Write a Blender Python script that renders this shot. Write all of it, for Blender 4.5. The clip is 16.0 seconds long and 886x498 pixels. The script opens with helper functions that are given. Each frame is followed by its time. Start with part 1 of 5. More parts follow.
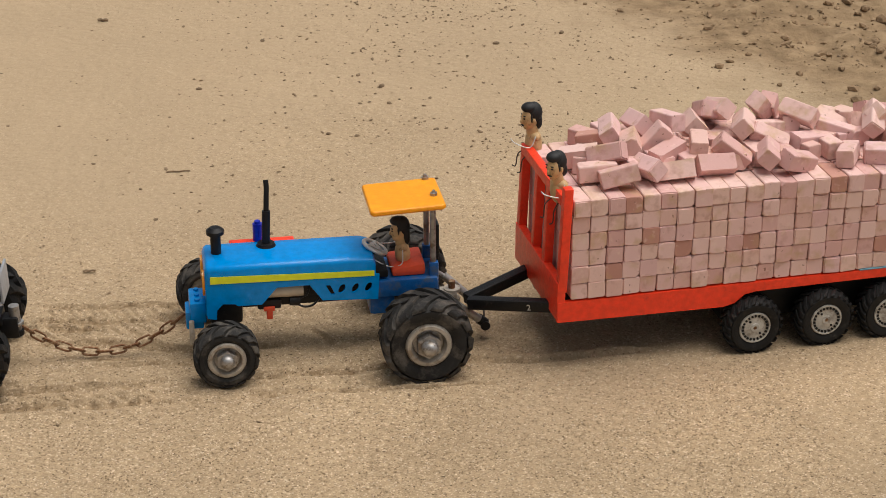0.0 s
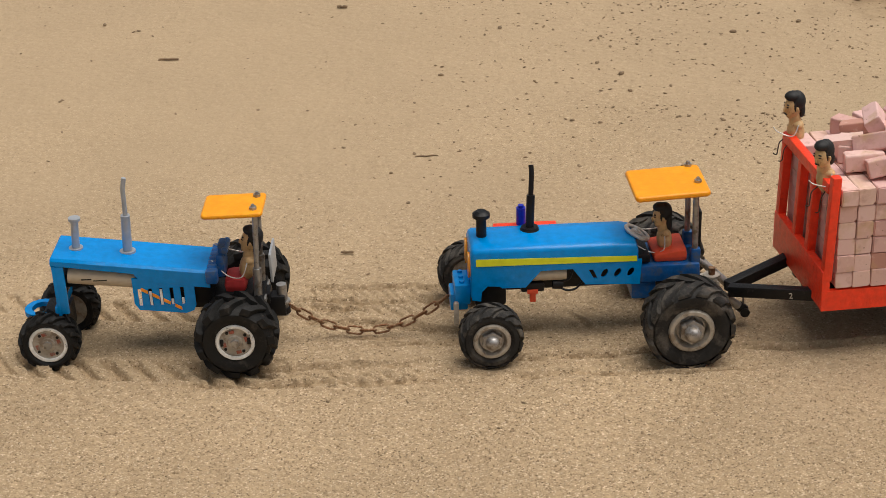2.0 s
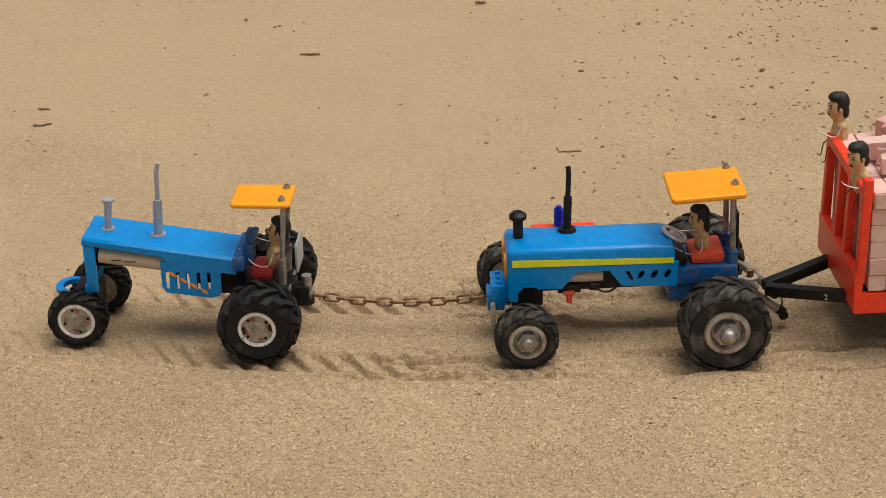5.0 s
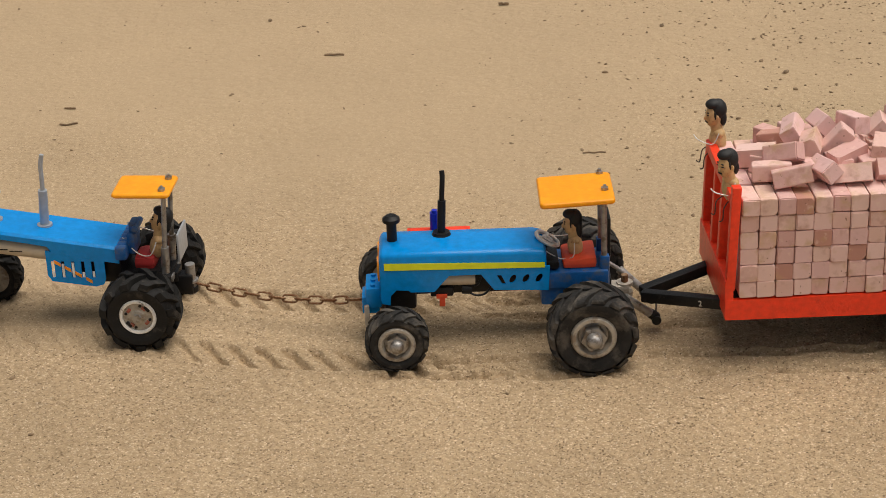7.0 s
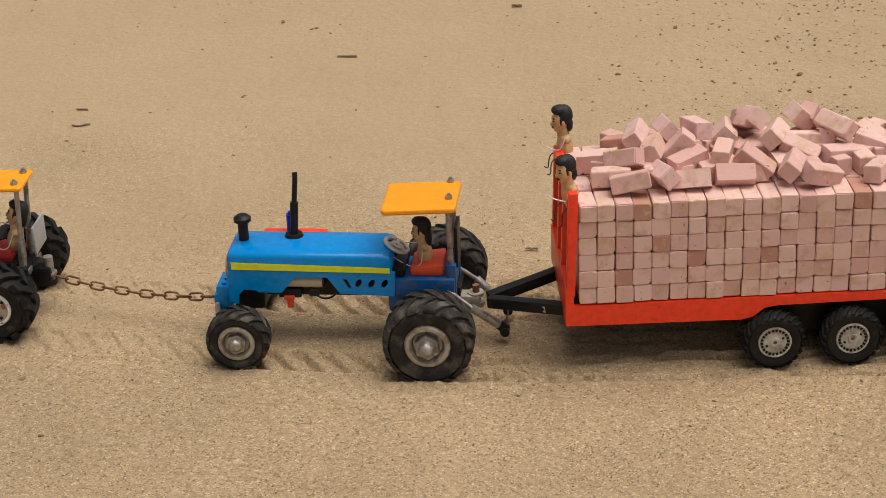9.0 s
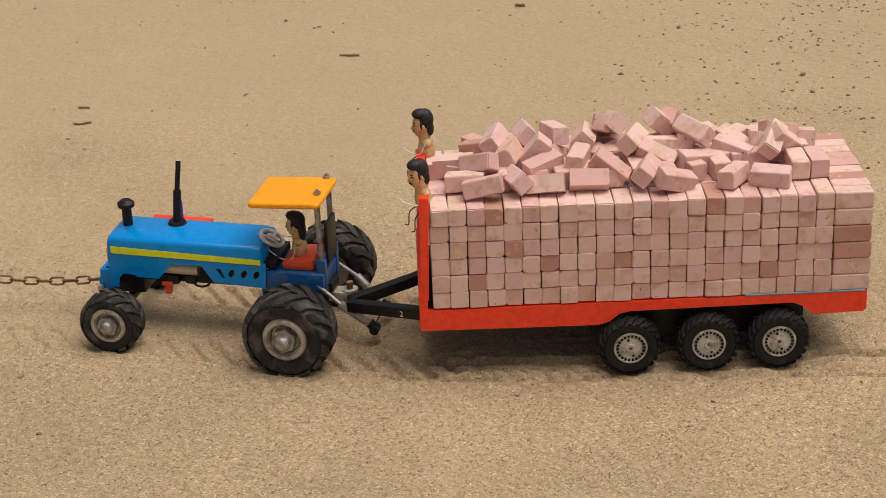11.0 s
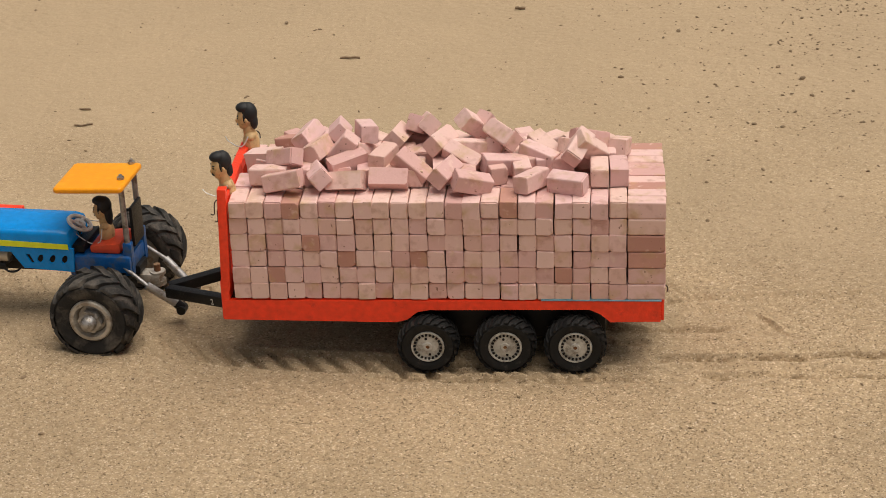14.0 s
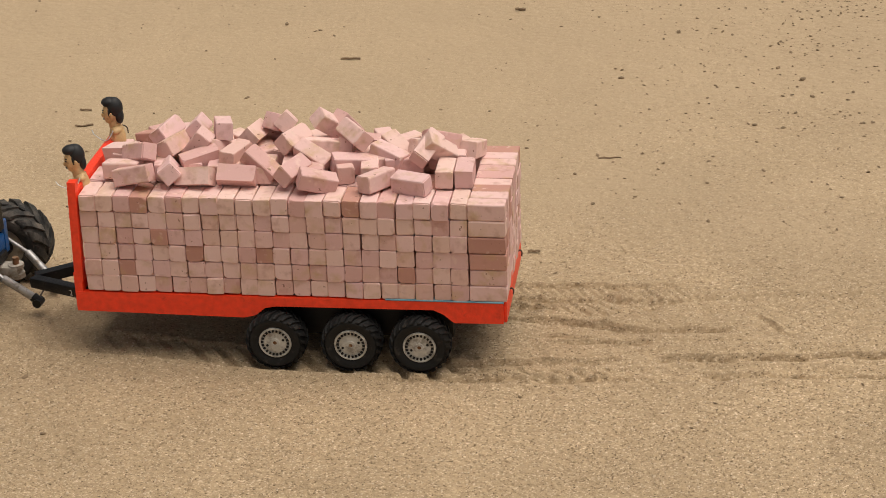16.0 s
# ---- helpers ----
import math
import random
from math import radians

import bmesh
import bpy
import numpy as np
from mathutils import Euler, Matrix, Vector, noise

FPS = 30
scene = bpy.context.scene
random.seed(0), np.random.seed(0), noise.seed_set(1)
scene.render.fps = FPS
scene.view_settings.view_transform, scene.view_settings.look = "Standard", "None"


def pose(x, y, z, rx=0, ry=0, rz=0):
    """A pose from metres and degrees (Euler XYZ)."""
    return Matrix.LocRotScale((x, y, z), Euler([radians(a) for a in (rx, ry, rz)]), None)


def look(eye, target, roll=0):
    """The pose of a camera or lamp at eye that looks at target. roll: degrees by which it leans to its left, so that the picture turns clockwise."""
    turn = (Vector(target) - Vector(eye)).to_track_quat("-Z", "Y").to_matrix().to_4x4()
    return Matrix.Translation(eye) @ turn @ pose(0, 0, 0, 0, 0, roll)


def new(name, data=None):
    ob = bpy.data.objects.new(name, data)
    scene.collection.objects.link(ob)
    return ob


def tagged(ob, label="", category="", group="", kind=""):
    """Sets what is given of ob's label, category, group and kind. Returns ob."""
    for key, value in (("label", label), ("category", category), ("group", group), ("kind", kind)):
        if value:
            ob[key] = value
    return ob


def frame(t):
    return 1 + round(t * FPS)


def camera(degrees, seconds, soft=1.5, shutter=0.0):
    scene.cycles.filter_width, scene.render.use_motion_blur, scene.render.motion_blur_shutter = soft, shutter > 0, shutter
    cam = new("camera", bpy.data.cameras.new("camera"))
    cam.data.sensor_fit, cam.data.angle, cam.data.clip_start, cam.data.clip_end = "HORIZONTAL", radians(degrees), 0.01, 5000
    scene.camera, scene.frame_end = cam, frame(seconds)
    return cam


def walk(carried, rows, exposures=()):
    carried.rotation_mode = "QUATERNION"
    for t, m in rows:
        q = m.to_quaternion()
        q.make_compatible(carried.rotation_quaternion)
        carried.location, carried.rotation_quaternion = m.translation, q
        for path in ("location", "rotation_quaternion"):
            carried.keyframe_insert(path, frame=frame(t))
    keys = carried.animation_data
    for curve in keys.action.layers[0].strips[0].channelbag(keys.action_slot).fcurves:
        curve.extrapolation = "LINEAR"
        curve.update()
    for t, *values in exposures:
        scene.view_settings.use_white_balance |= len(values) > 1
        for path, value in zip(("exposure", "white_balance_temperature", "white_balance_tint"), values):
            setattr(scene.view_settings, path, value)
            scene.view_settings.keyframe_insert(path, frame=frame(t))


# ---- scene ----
cam = camera(25.697, 16.0, soft=0.75)
PATH = [
    (0.0, look((0.2760, -1.9848, 1.0832), (0.5329, -0.1902, 0.2386), 0.234)),
    (0.5, look((0.2415, -1.9859, 1.0858), (0.4472, -0.1878, 0.2348), -0.152)),
    (1.0, look((0.2133, -1.9874, 1.0869), (0.3717, -0.1859, 0.2329), -0.517)),
    (1.5, look((0.1910, -1.9898, 1.0906), (0.3064, -0.1858, 0.2350), -0.950)),
    (2.0, look((0.1698, -2.0046, 1.0939), (0.2488, -0.1981, 0.2395), -1.315)),
    (2.5, look((0.1600, -2.0184, 1.1055), (0.1981, -0.2127, 0.2464), -1.663)),
    (3.0, look((0.1460, -2.0322, 1.1137), (0.1572, -0.2272, 0.2523), -1.816)),
    (3.2, look((0.1483, -2.0315, 1.1121), (0.1474, -0.2261, 0.2515), -1.897)),
    (5.3, look((0.1121, -2.0175, 1.1008), (0.0806, -0.2099, 0.2454), -2.233)),
    (5.5, look((0.1094, -2.0242, 1.1038), (0.0787, -0.2166, 0.2485), -2.154)),
    (6.0, look((0.1001, -2.0248, 1.1021), (0.0692, -0.2167, 0.2479), -2.010)),
    (6.5, look((0.0996, -2.0281, 1.1047), (0.0623, -0.2203, 0.2500), -2.129)),
    (7.0, look((0.0979, -2.0282, 1.1048), (0.0552, -0.2202, 0.2507), -2.205)),
    (7.5, look((0.0997, -2.0270, 1.1043), (0.0494, -0.2189, 0.2508), -2.301)),
    (8.0, look((0.1001, -2.0264, 1.1034), (0.0455, -0.2179, 0.2511), -2.319)),
    (8.5, look((0.1021, -2.0259, 1.1010), (0.0443, -0.2168, 0.2501), -2.312)),
    (9.0, look((0.1016, -2.0225, 1.0994), (0.0439, -0.2131, 0.2492), -2.268)),
    (9.2, look((0.0999, -2.0228, 1.1013), (0.0399, -0.2142, 0.2496), -2.366)),
    (11.3, look((0.1121, -2.0177, 1.0937), (0.0460, -0.2081, 0.2447), -2.176)),
    (11.5, look((0.1065, -2.0223, 1.0924), (0.0454, -0.2111, 0.2463), -2.253)),
    (12.0, look((0.1082, -2.0226, 1.0931), (0.0455, -0.2115, 0.2468), -2.240)),
    (12.5, look((0.1073, -2.0226, 1.0935), (0.0451, -0.2115, 0.2473), -2.150)),
    (13.0, look((0.1064, -2.0239, 1.0949), (0.0445, -0.2128, 0.2485), -2.086)),
    (13.5, look((0.1058, -2.0239, 1.0966), (0.0440, -0.2132, 0.2496), -2.070)),
    (14.0, look((0.1043, -2.0245, 1.0965), (0.0431, -0.2135, 0.2500), -1.984)),
    (14.5, look((0.1016, -2.0247, 1.0971), (0.0420, -0.2138, 0.2503), -1.956)),
    (15.0, look((0.1023, -2.0262, 1.0970), (0.0419, -0.2151, 0.2506), -1.968)),
    (15.5, look((0.0991, -2.0259, 1.0960), (0.0407, -0.2144, 0.2504), -1.883)),
    (16.0, look((0.1000, -2.0278, 1.0953), (0.0411, -0.2158, 0.2509), -1.918)),
]
walk(cam, PATH, exposures=[(0.0, 0.13, 6200, 10), (3.0, 0.11, 6400, 10), (5.5, 0.09, 6500, 10), (16.0, 0.09, 6500, 10)])

# ---- sky and sun ----
world = bpy.data.worlds.new("overcast_sky")
scene.world = world
world.use_nodes = True
wn = world.node_tree.nodes
sky = wn.new("ShaderNodeTexSky")
sky.sky_type = 'NISHITA'
sky.sun_disc = False
sky.sun_elevation = radians(72)
sky.sun_rotation = radians(97)
sky.air_density = 1.0
sky.dust_density = 4.0
haze = wn.new("ShaderNodeHueSaturation")  # a milky, clouded sky
haze.inputs["Saturation"].default_value = 0.10
world.node_tree.links.new(sky.outputs["Color"], haze.inputs["Color"])
world.node_tree.links.new(haze.outputs["Color"], wn["Background"].inputs["Color"])
wn["Background"].inputs["Strength"].default_value = 0.062
sun = new("sun", bpy.data.lights.new("sun", 'SUN'))
sun.data.energy = 2.62
sun.data.angle = radians(58)
sun.data.color = (1.0, 0.905, 0.79)
sun.matrix_world = look((0.62, -0.08, 2.2), (0, 0, 0))


# ---- materials ----
def material(name, base, rough=0.6, metal=0.0, spots=None, grain=120.0, strength=0.25, bump=0.15, fine=900.0, island=0.0, spot_scale=25.0, spot_at=(0.5, 0.62)):
    """Base colour varied by grain, with spots of a second colour (dust, rust, stains, painted highlights) and fine
    relief.
    """
    m = bpy.data.materials.new(name)
    m.use_nodes = True
    nt = m.node_tree
    b = nt.nodes["Principled BSDF"]
    co = nt.nodes.new("ShaderNodeTexCoord")
    own = nt.nodes.new("ShaderNodeObjectInfo")
    at = nt.nodes.new("ShaderNodeVectorMath")
    nt.links.new(co.outputs["Object"], at.inputs[0]), nt.links.new(own.outputs["Random"], at.inputs[1])
    n1 = nt.nodes.new("ShaderNodeTexNoise")
    n1.inputs["Scale"].default_value = grain
    n1.inputs["Detail"].default_value = 5
    nt.links.new(at.outputs[0], n1.inputs["Vector"])
    ramp = nt.nodes.new("ShaderNodeMapRange")
    ramp.inputs["From Min"].default_value, ramp.inputs["From Max"].default_value = 0.25, 0.75
    ramp.inputs["To Min"].default_value, ramp.inputs["To Max"].default_value = 1 - strength, 1 + strength
    nt.links.new(n1.outputs["Fac"], ramp.inputs["Value"])
    val = ramp.outputs["Result"]
    if island:
        info = nt.nodes.new("ShaderNodeObjectInfo")
        r2 = nt.nodes.new("ShaderNodeMapRange")
        r2.inputs["To Min"].default_value, r2.inputs["To Max"].default_value = 1 - island, 1 + island * 0.6
        nt.links.new(info.outputs["Random"], r2.inputs["Value"])
        mul = nt.nodes.new("ShaderNodeMath")
        mul.operation = 'MULTIPLY'
        nt.links.new(val, mul.inputs[0]), nt.links.new(r2.outputs["Result"], mul.inputs[1])
        val = mul.outputs[0]
    mix = nt.nodes.new("ShaderNodeMix")
    mix.data_type, mix.blend_type = 'RGBA', 'MULTIPLY'
    mix.inputs[0].default_value = 1.0
    mix.inputs[6].default_value = (*base, 1)
    nt.links.new(val, mix.inputs[7])
    out = mix.outputs[2]
    if spots:
        n2 = nt.nodes.new("ShaderNodeTexNoise")
        n2.inputs["Scale"].default_value = spot_scale
        n2.inputs["Detail"].default_value = 6
        n2.inputs["Roughness"].default_value = 0.65
        nt.links.new(at.outputs[0], n2.inputs["Vector"])
        edge = nt.nodes.new("ShaderNodeMapRange")
        edge.inputs["From Min"].default_value, edge.inputs["From Max"].default_value = spot_at
        nt.links.new(n2.outputs["Fac"], edge.inputs["Value"])
        mx = nt.nodes.new("ShaderNodeMix")
        mx.data_type = 'RGBA'
        nt.links.new(edge.outputs["Result"], mx.inputs[0])
        nt.links.new(out, mx.inputs[6])
        mx.inputs[7].default_value = (*spots, 1)
        out = mx.outputs[2]
    nt.links.new(out, b.inputs["Base Color"])
    b.inputs["Roughness"].default_value = rough
    b.inputs["Metallic"].default_value = metal
    if bump:
        n3 = nt.nodes.new("ShaderNodeTexNoise")
        n3.inputs["Scale"].default_value = fine
        n3.inputs["Detail"].default_value = 4
        nt.links.new(at.outputs[0], n3.inputs["Vector"])
        bp = nt.nodes.new("ShaderNodeBump")
        bp.inputs["Strength"].default_value = bump
        bp.inputs["Distance"].default_value = 0.002
        nt.links.new(n3.outputs["Fac"], bp.inputs["Height"])
        nt.links.new(bp.outputs["Normal"], b.inputs["Normal"])
    return m


def sand_material():
    """Coarse desert sand: tan grains with pale and dark ones among them, smooth drifts, darker rough soil past a slanting edge."""
    m = bpy.data.materials.new("coarse_sand")
    m.use_nodes = True
    nt = m.node_tree
    N, K = nt.nodes.new, nt.links.new
    b = nt.nodes["Principled BSDF"]
    co = N("ShaderNodeTexCoord")
    # single grains, about two to three millimetres across
    vor = N("ShaderNodeTexVoronoi")
    vor.inputs["Scale"].default_value = 590
    K(co.outputs["Object"], vor.inputs["Vector"])
    sep = N("ShaderNodeSeparateColor")
    K(vor.outputs["Color"], sep.inputs["Color"])
    ramp = N("ShaderNodeValToRGB")
    els = ramp.color_ramp.elements
    els[0].position, els[0].color = 0.0, (0.13, 0.089, 0.052, 1)
    els[1].position, els[1].color = 1.0, (0.62, 0.49, 0.345, 1)
    for at, c in ((0.03, (0.27, 0.19, 0.115, 1)), (0.08, (0.37, 0.270, 0.165, 1)), (0.5, (0.405, 0.298, 0.180, 1)), (0.85, (0.455, 0.342, 0.213, 1))):
        e = els.new(at)
        e.color = c
    K(sep.outputs[0], ramp.inputs["Fac"])
    # broad, slightly paler and browner patches
    n1 = N("ShaderNodeTexNoise")
    n1.inputs["Scale"].default_value, n1.inputs["Detail"].default_value = 3.2, 6
    K(co.outputs["Object"], n1.inputs["Vector"])
    r1 = N("ShaderNodeMapRange")
    r1.inputs["From Min"].default_value, r1.inputs["From Max"].default_value = 0.3, 0.7
    r1.inputs["To Min"].default_value, r1.inputs["To Max"].default_value = 0.86, 1.12
    K(n1.outputs["Fac"], r1.inputs["Value"])
    mul = N("ShaderNodeMix")
    mul.data_type, mul.blend_type = 'RGBA', 'MULTIPLY'
    mul.inputs[0].default_value = 1.0
    # clumps of paler and darker grains
    n7 = N("ShaderNodeTexNoise")
    n7.inputs["Scale"].default_value, n7.inputs["Detail"].default_value = 130, 3
    K(co.outputs["Object"], n7.inputs["Vector"])
    r7 = N("ShaderNodeMapRange")
    r7.inputs["From Min"].default_value, r7.inputs["From Max"].default_value = 0.3, 0.7
    r7.inputs["To Min"].default_value, r7.inputs["To Max"].default_value = 0.87, 1.12
    K(n7.outputs["Fac"], r7.inputs["Value"])
    both = N("ShaderNodeMath")
    both.operation = 'MULTIPLY'
    K(r1.outputs["Result"], both.inputs[0]), K(r7.outputs["Result"], both.inputs[1])
    K(ramp.outputs["Color"], mul.inputs[6]), K(both.outputs[0], mul.inputs[7])
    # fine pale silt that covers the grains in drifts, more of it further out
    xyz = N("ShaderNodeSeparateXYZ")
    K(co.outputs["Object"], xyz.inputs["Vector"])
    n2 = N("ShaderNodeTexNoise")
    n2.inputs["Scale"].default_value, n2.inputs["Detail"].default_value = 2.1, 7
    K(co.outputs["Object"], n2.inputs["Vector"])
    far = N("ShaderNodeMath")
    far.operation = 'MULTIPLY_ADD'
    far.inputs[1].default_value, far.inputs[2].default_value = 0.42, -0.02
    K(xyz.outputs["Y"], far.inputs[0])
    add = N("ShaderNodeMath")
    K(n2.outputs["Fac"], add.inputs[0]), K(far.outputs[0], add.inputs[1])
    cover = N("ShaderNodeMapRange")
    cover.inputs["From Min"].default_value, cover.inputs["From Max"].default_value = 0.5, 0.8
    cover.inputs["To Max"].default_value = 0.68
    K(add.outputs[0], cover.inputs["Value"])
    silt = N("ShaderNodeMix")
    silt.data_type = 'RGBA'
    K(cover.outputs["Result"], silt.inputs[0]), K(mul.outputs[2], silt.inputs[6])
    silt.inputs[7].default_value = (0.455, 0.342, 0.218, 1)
    # dug brown soil past the edge that runs back from the right
    ed = N("ShaderNodeMath")
    ed.operation = 'MULTIPLY_ADD'
    ed.inputs[1].default_value = 2.1
    K(xyz.outputs["X"], ed.inputs[0]), K(xyz.outputs["Y"], ed.inputs[2])
    n4 = N("ShaderNodeTexNoise")
    n4.inputs["Scale"].default_value, n4.inputs["Detail"].default_value = 6, 5
    K(co.outputs["Object"], n4.inputs["Vector"])
    wob = N("ShaderNodeMath")
    wob.operation = 'MULTIPLY_ADD'
    wob.inputs[1].default_value = 0.9
    K(n4.outputs["Fac"], wob.inputs[0]), K(ed.outputs[0], wob.inputs[2])
    soil_at = N("ShaderNodeMapRange")
    soil_at.inputs["From Min"].default_value, soil_at.inputs["From Max"].default_value = 3.72, 4.15
    K(wob.outputs[0], soil_at.inputs["Value"])
    n5 = N("ShaderNodeTexNoise")
    n5.inputs["Scale"].default_value, n5.inputs["Detail"].default_value = 28, 8
    K(co.outputs["Object"], n5.inputs["Vector"])
    brown = N("ShaderNodeValToRGB")
    brown.color_ramp.elements[0].position, brown.color_ramp.elements[0].color = 0.3, (0.20, 0.135, 0.076, 1)
    brown.color_ramp.elements[1].position, brown.color_ramp.elements[1].color = 0.7, (0.37, 0.262, 0.153, 1)
    K(n5.outputs["Fac"], brown.inputs["Fac"])
    soil = N("ShaderNodeMix")
    soil.data_type = 'RGBA'
    K(soil_at.outputs["Result"], soil.inputs[0]), K(silt.outputs[2], soil.inputs[6]), K(brown.outputs["Color"], soil.inputs[7])
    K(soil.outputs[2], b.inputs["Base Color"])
    b.inputs["Roughness"].default_value = 0.95
    b.inputs["Specular IOR Level"].default_value = 0.15
    # relief: grains and small hollows
    bp1 = N("ShaderNodeBump")
    bp1.inputs["Strength"].default_value, bp1.inputs["Distance"].default_value = 0.55, 0.0012
    bp1.invert = True
    K(vor.outputs["Distance"], bp1.inputs["Height"])
    n6 = N("ShaderNodeTexNoise")
    n6.inputs["Scale"].default_value, n6.inputs["Detail"].default_value = 70, 6
    K(co.outputs["Object"], n6.inputs["Vector"])
    bp2 = N("ShaderNodeBump")
    bp2.inputs["Strength"].default_value, bp2.inputs["Distance"].default_value = 0.75, 0.006
    K(n6.outputs["Fac"], bp2.inputs["Height"]), K(bp1.outputs["Normal"], bp2.inputs["Normal"])
    K(bp2.outputs["Normal"], b.inputs["Normal"])
    return m


def grain_material():
    """Single grains, from dark brown to nearly white."""
    m = bpy.data.materials.new("sand_grain")
    m.use_nodes = True
    nt = m.node_tree
    geo, ramp = nt.nodes.new("ShaderNodeNewGeometry"), nt.nodes.new("ShaderNodeValToRGB")
    els = ramp.color_ramp.elements
    els[0].position, els[0].color = 0.0, (0.25, 0.178, 0.108, 1)
    els[1].position, els[1].color = 1.0, (0.64, 0.52, 0.38, 1)
    for at, c in ((0.18, (0.32, 0.230, 0.14, 1)), (0.4, (0.38, 0.277, 0.168, 1)), (0.8, (0.47, 0.352, 0.22, 1))):
        els.new(at).color = c
    nt.links.new(geo.outputs["Random Per Island"], ramp.inputs["Fac"])
    b = nt.nodes["Principled BSDF"]
    nt.links.new(ramp.outputs["Color"], b.inputs["Base Color"])
    b.inputs["Roughness"].default_value = 0.9
    return m


GRAIN = grain_material()
SAND = sand_material()
RUBBER = material("dusty_rubber", (0.011, 0.0107, 0.0104), 0.65, spots=(0.08, 0.069, 0.057), spot_scale=60, spot_at=(0.58, 0.80), bump=0.4, fine=500)
RUBBER_OLD = material("worn_rubber", (0.022, 0.021, 0.020), 0.75, spots=(0.18, 0.157, 0.130), spot_scale=34, spot_at=(0.47, 0.80), bump=0.5, fine=400)
# paler blue spots imitate sky highlights on the enamel, put into its colour
BLUE = material("glossy_blue_paint", (0.0, 0.245, 0.68), 0.25, spots=(0.002, 0.28, 0.75), spot_scale=55, spot_at=(0.58, 0.78), bump=0.35, fine=110, strength=0.12)
BLUE.node_tree.nodes["Principled BSDF"].inputs["Specular IOR Level"].default_value = 0.33
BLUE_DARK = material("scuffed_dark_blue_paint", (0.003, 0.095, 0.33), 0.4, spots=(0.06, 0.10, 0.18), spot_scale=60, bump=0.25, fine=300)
LIME = material("lime_stripe", (0.76, 0.82, 0.02), 0.45, strength=0.08, bump=0.08)
ORANGE = material("orange_enamel", (0.95, 0.35, 0.001), 0.34, spots=(0.95, 0.40, 0.006), spot_scale=30, strength=0.08, bump=0.08, fine=300)
RED = material("red_paint", (0.90, 0.050, 0.013), 0.42, spots=(0.50, 0.022, 0.01), spot_scale=55, spot_at=(0.60, 0.80), strength=0.14, bump=0.3, fine=350)
SEAT_RED = material("faded_red_plastic", (0.70, 0.075, 0.025), 0.5, strength=0.12, bump=0.15)
RUSTY_RED = material("faded_rusty_red_paint", (0.34, 0.10, 0.065), 0.7, strength=0.3, spots=(0.26, 0.2, 0.16), spot_scale=160)
SEAT_DARK = material("dark_red_cushion", (0.36, 0.02, 0.02), 0.6, strength=0.2)
BLACK = material("black_paint", (0.009, 0.009, 0.010), 0.42, spots=(0.08, 0.07, 0.06), spot_scale=70, spot_at=(0.63, 0.84), bump=0.2)
for dull in (RUBBER, RUBBER_OLD, BLACK):
    dull.node_tree.nodes["Principled BSDF"].inputs["Specular IOR Level"].default_value = 0.28
STEEL = material("dull_steel", (0.40, 0.39, 0.38), 0.48, 0.8, spots=(0.22, 0.19, 0.16), spot_scale=90, bump=0.15)
PALE_STEEL = material("grey_painted_steel", (0.40, 0.43, 0.47), 0.42, 0.3, strength=0.12, bump=0.1)
RIM = material("dusty_cast_rim", (0.44, 0.40, 0.34), 0.55, 0.25, spots=(0.26, 0.21, 0.16), spot_scale=70, bump=0.3, fine=600)
RIM_GREY = material("grey_plastic_rim", (0.50, 0.475, 0.42), 0.55, 0.0, spots=(0.27, 0.24, 0.20), spot_scale=80, bump=0.2)
WHITE = material("chipped_white_paint", (0.84, 0.83, 0.79), 0.5, spots=(0.12, 0.11, 0.10), spot_scale=130, spot_at=(0.62, 0.68))
RUST = material("rusty_iron", (0.20, 0.095, 0.045), 0.6, 0.6, spots=(0.36, 0.24, 0.14), spot_scale=160, bump=0.4)
BEIGE = material("beige_cylinder_wrap", (0.52, 0.44, 0.33), 0.45, strength=0.1)
WIRE = material("pale_wire", (0.68, 0.66, 0.62), 0.4, 0.4)
DARK_WIRE = material("dark_wire", (0.06, 0.04, 0.03), 0.6)
CLAY = material("painted_wood_tan", (0.62, 0.41, 0.195), 0.5, spots=(0.36, 0.19, 0.075), spot_scale=150, spot_at=(0.56, 0.72), strength=0.2)
HAIR = material("black_lacquer", (0.009, 0.009, 0.010), 0.62, strength=0.3)


